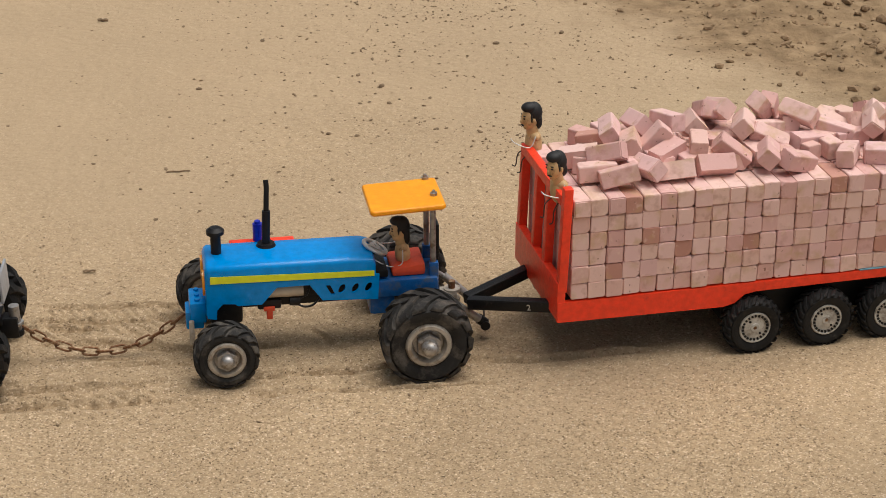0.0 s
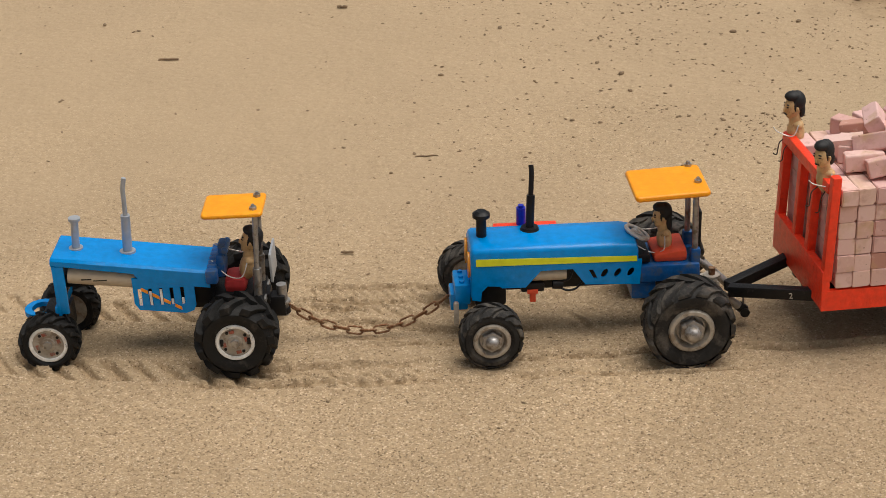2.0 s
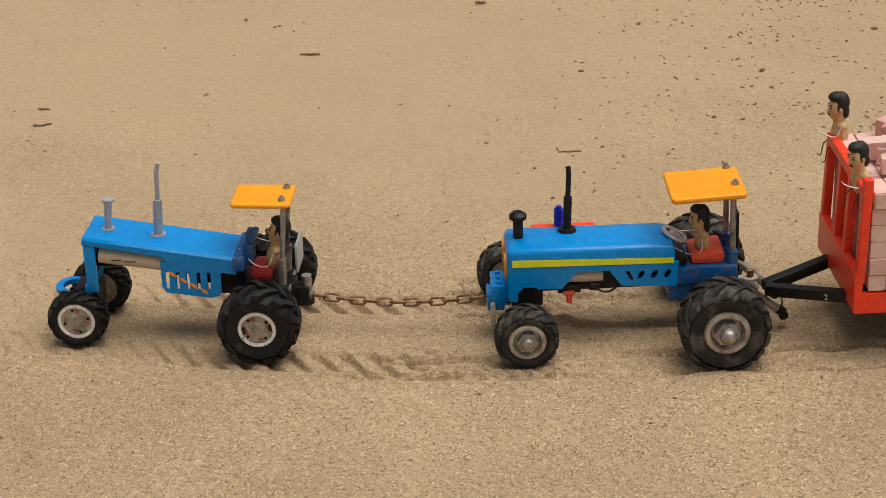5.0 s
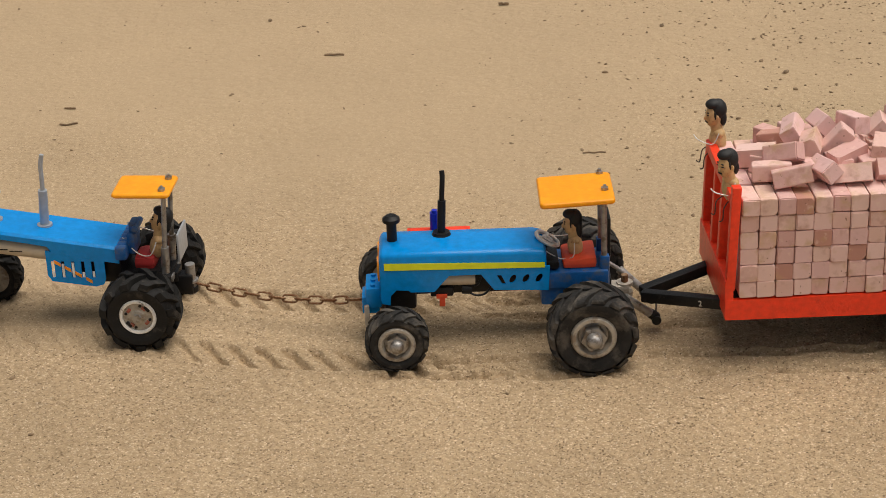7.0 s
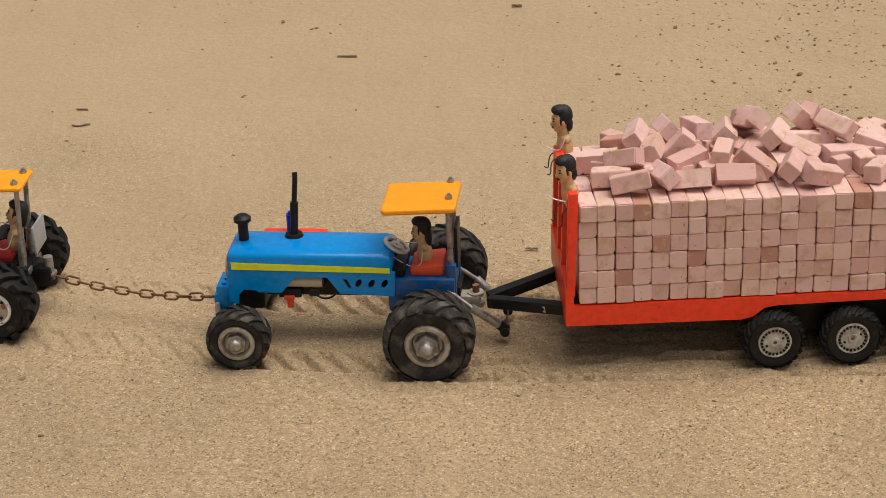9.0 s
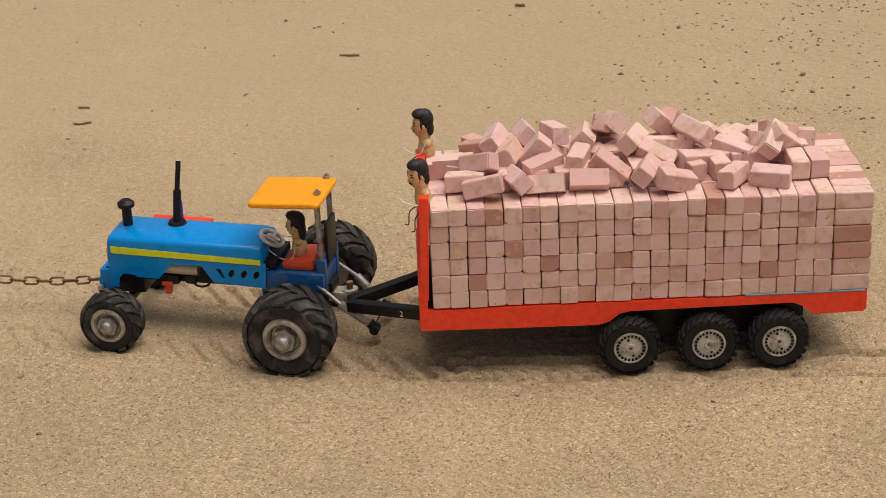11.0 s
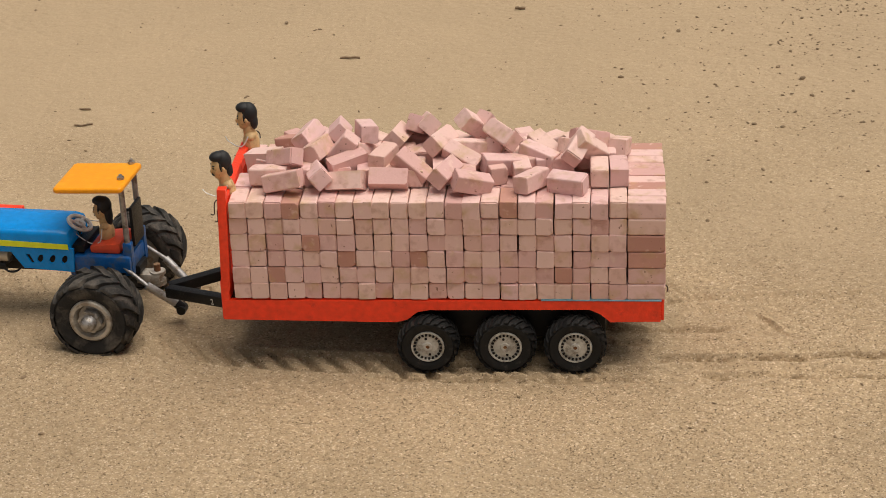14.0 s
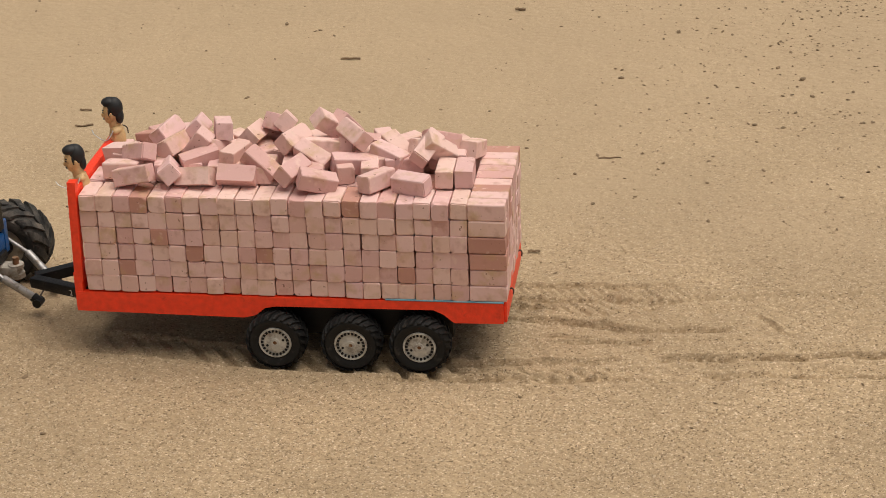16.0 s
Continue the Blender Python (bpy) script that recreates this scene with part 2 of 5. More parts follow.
def clay_material(name, tones):
    """Fired clay: each brick has a tone of its own, with soft ochre stains, dull scuffs and small pits."""
    m = bpy.data.materials.new(name)
    m.use_nodes = True
    nt = m.node_tree
    N, K = nt.nodes.new, nt.links.new
    b = nt.nodes["Principled BSDF"]
    co, info = N("ShaderNodeTexCoord"), N("ShaderNodeObjectInfo")
    far = N("ShaderNodeMath")
    far.operation = 'MULTIPLY'
    far.inputs[1].default_value = 7.0
    K(info.outputs["Random"], far.inputs[0])
    at = N("ShaderNodeVectorMath")
    K(co.outputs["Object"], at.inputs[0]), K(far.outputs[0], at.inputs[1])
    ramp = N("ShaderNodeValToRGB")
    els = ramp.color_ramp.elements
    for i, c in enumerate(tones):
        e = els[i] if i < 2 else els.new(0.5)
        e.color = (*c, 1)
    for e, i in zip(list(els), range(len(tones))):
        e.position = i / (len(tones) - 1)
    K(info.outputs["Random"], ramp.inputs["Fac"])
    out = ramp.outputs["Color"]
    for scale, lo, hi, amount, c in ((48, 0.54, 0.74, 0.65, (0.53, 0.345, 0.165)), (75, 0.56, 0.72, 0.5, (0.46, 0.235, 0.175)), (110, 0.60, 0.72, 0.45, (0.80, 0.60, 0.50)), (150, 0.70, 0.74, 0.85, (0.26, 0.125, 0.085))):
        n = N("ShaderNodeTexNoise")
        n.inputs["Scale"].default_value, n.inputs["Detail"].default_value = scale, 3
        off = N("ShaderNodeVectorMath")
        off.inputs[1].default_value = (scale, 0.3 * scale, 0)
        K(at.outputs[0], off.inputs[0]), K(off.outputs[0], n.inputs["Vector"])
        r = N("ShaderNodeMapRange")
        r.inputs["From Min"].default_value, r.inputs["From Max"].default_value, r.inputs["To Max"].default_value = lo, hi, amount
        K(n.outputs["Fac"], r.inputs["Value"])
        mx = N("ShaderNodeMix")
        mx.data_type = 'RGBA'
        K(r.outputs["Result"], mx.inputs[0]), K(out, mx.inputs[6])
        mx.inputs[7].default_value = (*c, 1)
        out = mx.outputs[2]
    K(out, b.inputs["Base Color"])
    b.inputs["Roughness"].default_value = 0.82
    n3 = N("ShaderNodeTexNoise")
    n3.inputs["Scale"].default_value, n3.inputs["Detail"].default_value = 300, 4
    K(at.outputs[0], n3.inputs["Vector"])
    bp = N("ShaderNodeBump")
    bp.inputs["Strength"].default_value, bp.inputs["Distance"].default_value = 0.15, 0.002
    K(n3.outputs["Fac"], bp.inputs["Height"]), K(bp.outputs["Normal"], b.inputs["Normal"])
    return m


BRICK = clay_material("pink_clay_brick", ((0.67, 0.41, 0.365), (0.75, 0.50, 0.46), (0.73, 0.50, 0.425), (0.79, 0.55, 0.505), (0.63, 0.37, 0.335), (0.74, 0.49, 0.47), (0.78, 0.54, 0.47)))
BRICK_DARK = clay_material("dull_red_clay_brick", ((0.46, 0.23, 0.18), (0.54, 0.28, 0.22)))
STONE = material("brown_pebble", (0.225, 0.155, 0.092), 0.9, strength=0.4, bump=0.3)
SOIL = material("brown_clod", (0.27, 0.18, 0.10), 0.95, strength=0.35, bump=0.5, grain=60)
SKY_BLUE = material("pale_blue_sheet", (0.18, 0.36, 0.46), 0.5)
COBALT = material("cobalt_plastic", (0.008, 0.02, 0.42), 0.35)
GLASSY = material("amber_lens", (0.80, 0.30, 0.02), 0.25)


# ---- building helpers ----
def thing(name, label, category, group=""):
    ob = new(name)
    ob.empty_display_size = 0.02
    return tagged(ob, label, category, group)


def part(name, bm, mat, parent=None, label="", smooth=True):
    me = bpy.data.meshes.new(name)
    bmesh.ops.recalc_face_normals(bm, faces=bm.faces[:])
    bm.to_mesh(me)
    bm.free()
    for one in (mat if isinstance(mat, tuple) else (mat,)):
        me.materials.append(one)
    if smooth:
        me.shade_smooth()
        me.set_sharp_from_angle(angle=radians(38))
    ob = new(name, me)
    ob.parent = parent
    return tagged(ob, label) if label else ob


def box(bm, x0, x1, y0, y1, z0, z1, r=0.0, m=None, mi=0):
    """A box with edges rounded by r."""
    geo = bmesh.ops.create_cube(bm, size=1.0)
    vs = geo["verts"]
    for v in vs:
        v.co = Vector((x0 + (v.co.x + 0.5) * (x1 - x0), y0 + (v.co.y + 0.5) * (y1 - y0), z0 + (v.co.z + 0.5) * (z1 - z0)))
    faces = {f for v in vs for f in v.link_faces}
    if r:
        es = list({e for v in vs for e in v.link_edges})
        got = bmesh.ops.bevel(bm, geom=es, offset=r, segments=2, profile=0.6, affect='EDGES')
        faces = set(got["faces"]) | {f for f in faces if f.is_valid}
        vs = list({v for f in faces for v in f.verts})
    for f in faces:
        f.material_index = mi
    if m is not None:
        bmesh.ops.transform(bm, matrix=m, verts=vs)
    return vs


def rod(bm, a, b, r, r2=None, seg=14, mi=0):
    """A round bar from a to b."""
    a, b = Vector(a), Vector(b)
    d = b - a
    m = Matrix.Translation((a + b) / 2) @ d.to_track_quat('Z', 'Y').to_matrix().to_4x4()
    got = bmesh.ops.create_cone(bm, cap_ends=True, segments=seg, radius1=r, radius2=r if r2 is None else r2, depth=d.length, matrix=m)
    for f in {f for v in got["verts"] for f in v.link_faces}:
        f.material_index = mi


def bar(bm, a, b, w, h):
    """A square tube from a to b."""
    a, b = Vector(a), Vector(b)
    d = b - a
    m = Matrix.Translation((a + b) / 2) @ d.to_track_quat('X', 'Z').to_matrix().to_4x4()
    box(bm, -d.length / 2, d.length / 2, -w / 2, w / 2, -h / 2, h / 2, min(w, h) * 0.12, m)


def wire(bm, pts, r, seg=7, mi=0):
    """A bent wire through the points, smoothed."""
    P = [Vector(p) for p in pts]
    line = []
    for i in range(len(P) - 1):
        p0, p1, p2, p3 = P[max(i - 1, 0)], P[i], P[i + 1], P[min(i + 2, len(P) - 1)]
        for k in range(5):
            t = k / 5
            line.append(0.5 * ((2 * p1) + (p2 - p0) * t + (2 * p0 - 5 * p1 + 4 * p2 - p3) * t * t + (3 * p1 - p0 - 3 * p2 + p3) * t ** 3))
    line.append(P[-1])
    rings = []
    for i, p in enumerate(line):
        d = (line[min(i + 1, len(line) - 1)] - line[max(i - 1, 0)]).normalized()
        u = d.orthogonal().normalized() if not rings else (up - d * up.dot(d)).normalized()
        up = u
        w = d.cross(u)
        rings.append([bm.verts.new(p + (u * math.cos(a) + w * math.sin(a)) * r) for a in (2 * math.pi * k / seg for k in range(seg))])
    for a, b in zip(rings, rings[1:]):
        for k in range(seg):
            bm.faces.new((a[k], a[(k + 1) % seg], b[(k + 1) % seg], b[k])).material_index = mi
    bm.faces.new(rings[0]).material_index = mi
    bm.faces.new(rings[-1]).material_index = mi


def plate(bm, outline, holes, y0, y1):
    """A flat plate in the x-z plane between y0 and y1, with holes cut through it."""
    edges = []
    for loop in (outline, *holes):
        vs = [bm.verts.new((x, y0, z)) for x, z in loop]
        edges += [bm.edges.new((vs[i], vs[(i + 1) % len(vs)])) for i in range(len(vs))]
    got = bmesh.ops.triangle_fill(bm, use_beauty=True, use_dissolve=False, edges=edges)
    faces = [g for g in got["geom"] if isinstance(g, bmesh.types.BMFace)]
    ext = bmesh.ops.extrude_face_region(bm, geom=faces)
    bmesh.ops.translate(bm, vec=(0, y1 - y0, 0), verts=[g for g in ext["geom"] if isinstance(g, bmesh.types.BMVert)])


def turned(bm, profile, seg=40, mi=0):
    """A solid turned round the y axis from (radius, y) pairs."""
    rings = []
    for r, y in profile:
        if r < 1e-6:
            rings.append([bm.verts.new((0, y, 0))])
        else:
            rings.append([bm.verts.new((r * math.cos(a), y, r * math.sin(a))) for a in (2 * math.pi * k / seg for k in range(seg))])
    for a, b in zip(rings, rings[1:]):
        for k in range(seg):
            q = [a[k % len(a)], a[(k + 1) % len(a)], b[(k + 1) % len(b)], b[k % len(b)]]
            q = [v for i, v in enumerate(q) if v not in q[:i]]
            if len(q) > 2:
                bm.faces.new(q).material_index = mi


def oval(cx, cz, a, b, lean=0.0, n=16):
    c, s = math.cos(radians(lean)), math.sin(radians(lean))
    return [(cx + a * math.cos(k * 2 * math.pi / n) * c - b * math.sin(k * 2 * math.pi / n) * s,
             cz + a * math.cos(k * 2 * math.pi / n) * s + b * math.sin(k * 2 * math.pi / n) * c) for k in range(n)]


# ---- ground ----
def along(x, table):
    xs, ys = zip(*table)
    return np.interp(x, xs, ys)


TOW_LINE = [(-0.95, 0.254), (-0.70, 0.204), (-0.518, 0.170), (-0.416, 0.152), (-0.317, 0.133), (-0.219, 0.108), (-0.158, 0.095), (0.011, 0.071), (0.35, 0.09)]
LOAD_LINE = [(-0.3, 0.09), (0.005, 0.066), (0.23, 0.056), (0.57, 0.062), (0.92, 0.062), (1.2, 0.08)]


GROOVES = [
    ([(0.00, 0.004), (0.074, 0.003), (0.174, -0.001), (0.235, -0.001)], 0.0050, 0.0085), ([(-0.06, -0.034), (0.0, -0.036), (0.074, -0.040), (0.172, -0.043), (0.250, -0.043)], 0.0055, 0.0075),
    ([(0.09, 0.113), (0.178, 0.106), (0.280, 0.076), (0.390, 0.071)], 0.0046, 0.0080), ([(0.165, 0.051), (0.280, 0.047)], 0.0040, 0.0070), ([(0.150, 0.067), (0.210, 0.062)], 0.0040, 0.0070),
    ([(0.285, 0.004), (0.373, -0.004), (0.461, 0.004), (0.80, 0.000)], 0.0046, 0.0090), ([(0.330, -0.036), (0.408, -0.041), (0.620, -0.053)], 0.0040, 0.0060), ([(0.415, 0.110), (0.455, 0.050)], 0.0060, 0.0060),
    ([(0.09, 0.212), (0.254, 0.198), (0.330, 0.195)], 0.0038, 0.0060), ([(0.09, 0.168), (0.251, 0.159), (0.330, 0.152)], 0.0040, 0.0060), ([(0.10, 0.150), (0.165, 0.147)], 0.0060, 0.0080), ([(0.26, 0.146), (0.31, 0.148)], 0.0060, 0.0070),
    ([(0.11, 0.300), (0.19, 0.282)], 0.0080, 0.0045)]
FAR_TREAD = [(0.05, 0.192), (0.254, 0.178), (0.40, 0.170)]


def step(e0, e1, x):
    t = np.clip((x - e0) / (e1 - e0), 0, 1)
    return t * t * (3 - 2 * t)


NOISE_TABLES = {}


def soft_noise(x, y, seed):
    """Smooth value noise on arrays."""
    if seed not in NOISE_TABLES:
        NOISE_TABLES[seed] = np.random.RandomState(seed).rand(256, 256)
    tab = NOISE_TABLES[seed]
    xi, yi = np.floor(x).astype(int), np.floor(y).astype(int)
    fx, fy = x - xi, y - yi
    fx, fy = fx * fx * (3 - 2 * fx), fy * fy * (3 - 2 * fy)
    g = lambda a, b: tab[a % 256, b % 256]
    return (g(xi, yi) * (1 - fx) + g(xi + 1, yi) * fx) * (1 - fy) + (g(xi, yi + 1) * (1 - fx) + g(xi + 1, yi + 1) * fx) * fy - 0.5


def ground_height(x, y):
    near = np.exp(-np.maximum(0, np.hypot(x - 0.3, y - 0.5) - 2.5))
    z = (soft_noise(x * 9, y * 9, 1) * 0.004 + soft_noise(x * 30, y * 30, 2) * 0.0022 + soft_noise(x * 75, y * 75, 3) * 0.0012) * near
    # tread marks of the towing tractor
    for side in (-0.078, 0.072):
        d = y - along(x, TOW_LINE) - side
        inside = step(0.026, 0.0230, np.abs(d)) * (0.30 + 0.70 * step(-0.31, -0.23, x)) * step(-0.95, -0.6, x) * step(0.12, 0.0, x)
        u = (x + d * 0.62) / 0.034
        saw = step(0.36, 0.43, u % 1.0) * step(1.0, 0.96, u % 1.0)
        z = z + inside * (-0.0095 + 0.0088 * saw)
        z = z + 0.0022 * np.exp(-((np.abs(d) - 0.029) / 0.006) ** 2) * step(0.15, 0.0, x) * step(-1.15, -0.9, x)
    # wheel ruts of the loaded trailer, churned up
    for side in (-0.092, 0.085):
        d = y - along(x, LOAD_LINE) - side
        inside = step(0.024, 0.014, np.abs(d)) * step(0.0, 0.08, x) * step(0.75, 0.55, x)
        u = (x + d * 0.9) / 0.021
        z = z + inside * (-0.003 + 0.004 * step(0.3, 0.45, u % 1.0) * step(0.3, 0.2, x) + 0.006 * soft_noise(x * 42, y * 60, 5))
        z = z + 0.0055 * (0.45 + 0.55 * step(-0.05, 0.05, x)) * np.exp(-((d + np.sign(side) * -0.027) / 0.0065) ** 2) * (0.45 + 0.3 * np.sin(x / 0.0033) * step(0.25, 0.1, x) + 1.0 * soft_noise(x * 40, y * 8, 6)) * step(-0.45, -0.3, x) * step(0.8, 0.5, x)
    mid = y - along(x, LOAD_LINE) + 0.0
    z = z + step(0.09, 0.04, np.abs(mid)) * step(0.02, 0.1, x) * step(0.75, 0.5, x) * 0.003 * soft_noise(x * 26, y * 70, 8)
    # grooves dragged through the sand: a line, its width and depth
    for line, wide, deep in GROOVES:
        d = y - along(x, line) - 0.006 * soft_noise(x * 22, x * 0, 13) - 0.003 * soft_noise(x * 70, x * 0, 17)
        ends = step(line[0][0] - 0.01, line[0][0] + 0.02, x) * step(line[-1][0] + 0.01, line[-1][0] - 0.02, x)
        z = z - 1.35 * deep * np.clip((d + 1.8 * wide) / (2.4 * wide), 0, 1) * step(wide + 0.0012, wide - 0.0012, d) * ends * (0.8 + 0.9 * soft_noise(x * 45, y * 12, 14))
        z = z + deep * 0.35 * np.exp(-((d - wide * 1.7) / (wide * 0.7)) ** 2) * ends
    # fine chevrons of the far wheels
    d = y - along(x, FAR_TREAD)
    bars = step(0.35, 0.5, ((x + d * 0.45) / 0.0125) % 1.0)
    z = z + step(0.021, 0.017, np.abs(d)) * step(0.08, 0.11, x) * step(0.40, 0.30, x) * (0.0028 * bars - 0.0028)
    # scuffed sand between the tractors at rest
    z = z + step(0.16, 0.08, np.abs(x - 0.17)) * step(0.12, 0.06, np.abs(y - 0.06)) * 0.005 * soft_noise(x * 32, y * 48, 7)
    z = z + step(0.05, 0.12, x) * step(0.75, 0.6, x) * step(0.15, 0.10, np.abs(y - 0.07)) * (0.0030 * soft_noise(x * 24, y * 60, 15) + 0.0022 * soft_noise(x * 70, y * 90, 16))
    # heaped clods of dug soil
    dug = step(3.5, 3.95, 2.1 * x + y + soft_noise(x * 6, y * 6, 9) * 0.9) * np.exp(-np.maximum(0, np.hypot(x, y) - 3.5))
    z = z + dug * (0.008 + soft_noise(x * 14, y * 14, 10) * 0.020 + soft_noise(x * 34, y * 34, 11) * 0.020)
    return z


def build_ground():
    def axis(fine0, fine1, fine, mid0, mid1, mid, end):
        a = list(np.arange(mid0, fine0, mid)) + list(np.arange(fine0, fine1, fine)) + list(np.arange(fine1, mid1, mid))
        s, lo, hi = mid * 2, a[0], a[-1]
        while hi < end:
            lo, hi = lo - s, hi + s
            a = [lo] + a + [hi]
            s *= 1.35
        return np.array(a)
    xs, ys = axis(-0.85, 0.70, 0.0022, -1.2, 1.8, 0.014, 400), axis(-0.08, 0.24, 0.0020, -0.6, 2.0, 0.014, 400)
    X, Y = np.meshgrid(xs, ys)
    Z = ground_height(X, Y)
    nx, ny = len(xs), len(ys)
    co = np.stack([X, Y, Z], -1).reshape(-1, 3)
    i = np.arange(nx * ny).reshape(ny, nx)
    q = np.stack([i[:-1, :-1], i[:-1, 1:], i[1:, 1:], i[1:, :-1]], -1).reshape(-1, 4)
    me = bpy.data.meshes.new("ground")
    me.from_pydata(co, [], q.tolist())
    me.materials.append(SAND)
    me.shade_smooth()
    tagged(new("ground", me), "coarse tan sand with wheel ruts and scattered pebbles", "sand", kind="structure")


build_ground()


def scatter(name, label, mat, count, size, where, seed, flat=0.7):
    """Many small stones, joined, half sunk in the sand."""
    rs = random.Random(seed)
    base = bmesh.new()
    bmesh.ops.create_icosphere(base, subdivisions=1, radius=1.0)
    vs0 = [v.co.copy() for v in base.verts]
    fs0 = [[v.index for v in f.verts] for f in base.faces]
    base.free()
    verts, faces = [], []
    for _ in range(count):
        x, y = where(rs)
        s = size(rs)
        z = float(ground_height(np.array([x]), np.array([y]))[0])
        m = Matrix.Translation((x, y, z + s * 0.25)) @ Euler((rs.uniform(-.4, .4), rs.uniform(-.4, .4), rs.uniform(0, 6.3))).to_matrix().to_4x4()
        n = len(verts)
        k = (rs.uniform(0.7, 1.5), rs.uniform(0.6, 1.0), rs.uniform(0.45, 0.85) * flat)
        for v in vs0:
            j = rs.uniform(0.75, 1.15) * s
            verts.append(m @ Vector((v.x * k[0] * j, v.y * k[1] * j, v.z * k[2] * j)))
        faces += [[n + a for a in f] for f in fs0]
    me = bpy.data.meshes.new(name)
    me.from_pydata(verts, [], faces)
    me.materials.append(mat)
    tagged(new(name, me), label, "stones", kind="stuff")


def anywhere(rs):
    while True:
        x, y = rs.uniform(-0.95, 1.75), rs.uniform(-0.35, 1.75)
        w = 0.03 + 0.95 * step(0.2, 0.7, y) * (0.12 + step(0.0, 1.0, x)) * (0.45 + 1.1 * soft_noise(np.array(x * 4.0), np.array(y * 7.0), 21))
        if rs.random() < w:
            return x, y


def coarse_band(rs):
    while True:
        x, y = rs.uniform(0.25, 1.6), rs.uniform(0.45, 1.7)
        if rs.random() < 0.15 + 0.85 * step(0.02, 0.25, soft_noise(np.array(x * 5.0), np.array(y * 9.0), 23)) * step(0.3, 0.8, x):
            return x, y


def dug_soil(rs):
    while True:
        x, y = rs.uniform(0.9, 2.2), rs.uniform(0.5, 1.9)
        if 2.1 * x + y > 3.36 + rs.uniform(0, 0.6):
            return x, y


scatter("pebbles", "small dark brown pebbles and grit lying on sand", STONE, 4200, lambda r: 0.0007 + 0.0027 * r.random() ** 5, anywhere, 4)
scatter("grit", "dark grit and crumbs of soil strewn over sand", STONE, 3000, lambda r: 0.0009 + 0.0027 * r.random() ** 4, coarse_band, 6)
scatter("soil_clods", "loose brown soil clods heaped at the edge", SOIL, 3200, lambda r: 0.0018 + 0.0095 * r.random() ** 4, dug_soil, 5, 1.0)


def sand_grains(count, seed):
    """Loose coarse grains on the nearest stretch of sand: small eight-sided crumbs, joined."""
    rs = np.random.RandomState(seed)
    x, y = rs.uniform(-0.85, 0.95, count), rs.uniform(-0.40, 0.46, count)
    keep = rs.rand(count) < 0.35 + 0.65 * np.clip((0.40 - y) / 0.5, 0, 1)
    x, y = x[keep], y[keep]
    n = len(x)
    r = 0.0006 + 0.0009 * rs.rand(n) ** 2
    z = ground_height(x, y) + r * 0.3
    turn = rs.uniform(0, math.pi, n)
    tips = np.array([(1, 0, 0), (-1, 0, 0), (0, 1, 0), (0, -1, 0), (0, 0, 1), (0, 0, -1)], float)
    wob = tips[None] * rs.uniform(0.7, 1.3, (n, 6, 1)) + rs.uniform(-0.25, 0.25, (n, 6, 3))
    c, sn = np.cos(turn)[:, None], np.sin(turn)[:, None]
    vx, vy, vz = wob[..., 0] * c - wob[..., 1] * sn, wob[..., 0] * sn + wob[..., 1] * c, wob[..., 2] * 0.8
    co = np.stack([x[:, None] + vx * r[:, None], y[:, None] + vy * r[:, None], z[:, None] + vz * r[:, None]], -1).reshape(-1, 3)
    tri = np.array([(0, 2, 4), (2, 1, 4), (1, 3, 4), (3, 0, 4), (2, 0, 5), (1, 2, 5), (3, 1, 5), (0, 3, 5)])
    me = bpy.data.meshes.new("sand_grains")
    me.from_pydata(co, [], (tri[None] + 6 * np.arange(n)[:, None, None]).reshape(-1, 3).tolist())
    me.materials.append(GRAIN)
    tagged(new("sand_grains", me), "loose coarse tan and brown sand grains", "sand", kind="stuff")


sand_grains(75000, 31)


def pebble(x, y, size):
    rs = random.Random(int(x * 1000) * 7 + int(y * 1000))
    bm = bmesh.new()
    bmesh.ops.create_icosphere(bm, subdivisions=2, radius=size)
    for v in bm.verts:
        v.co = Vector((v.co.x * 1.35, v.co.y * 0.9, v.co.z * 0.7)) * rs.uniform(0.85, 1.12)
    ob = part("pebble", bm, STONE, None)
    ob.matrix_basis = pose(x, y, float(ground_height(np.array([x]), np.array([y]))[0]) + size * 0.25, 0, 0, rs.uniform(0, 180))
    tagged(ob, "dark brown pebble half sunk in sand", "pebble", "larger pebbles")


def twig(x, y, length, turn, thick):
    rs = random.Random(int(x * 999))
    bm = bmesh.new()
    z = float(ground_height(np.array([x]), np.array([y]))[0])
    wire(bm, [(length * (k / 4 - 0.5), rs.uniform(-1, 1) * length * 0.06, thick * (0.8 + rs.random())) for k in range(5)], thick, 6)
    ob = part("twig", bm, STONE, None)
    ob.matrix_basis = pose(x, y, z, 0, 0, turn)
    tagged(ob, "thin dry brown twig lying on sand", "twig", "dry twigs")


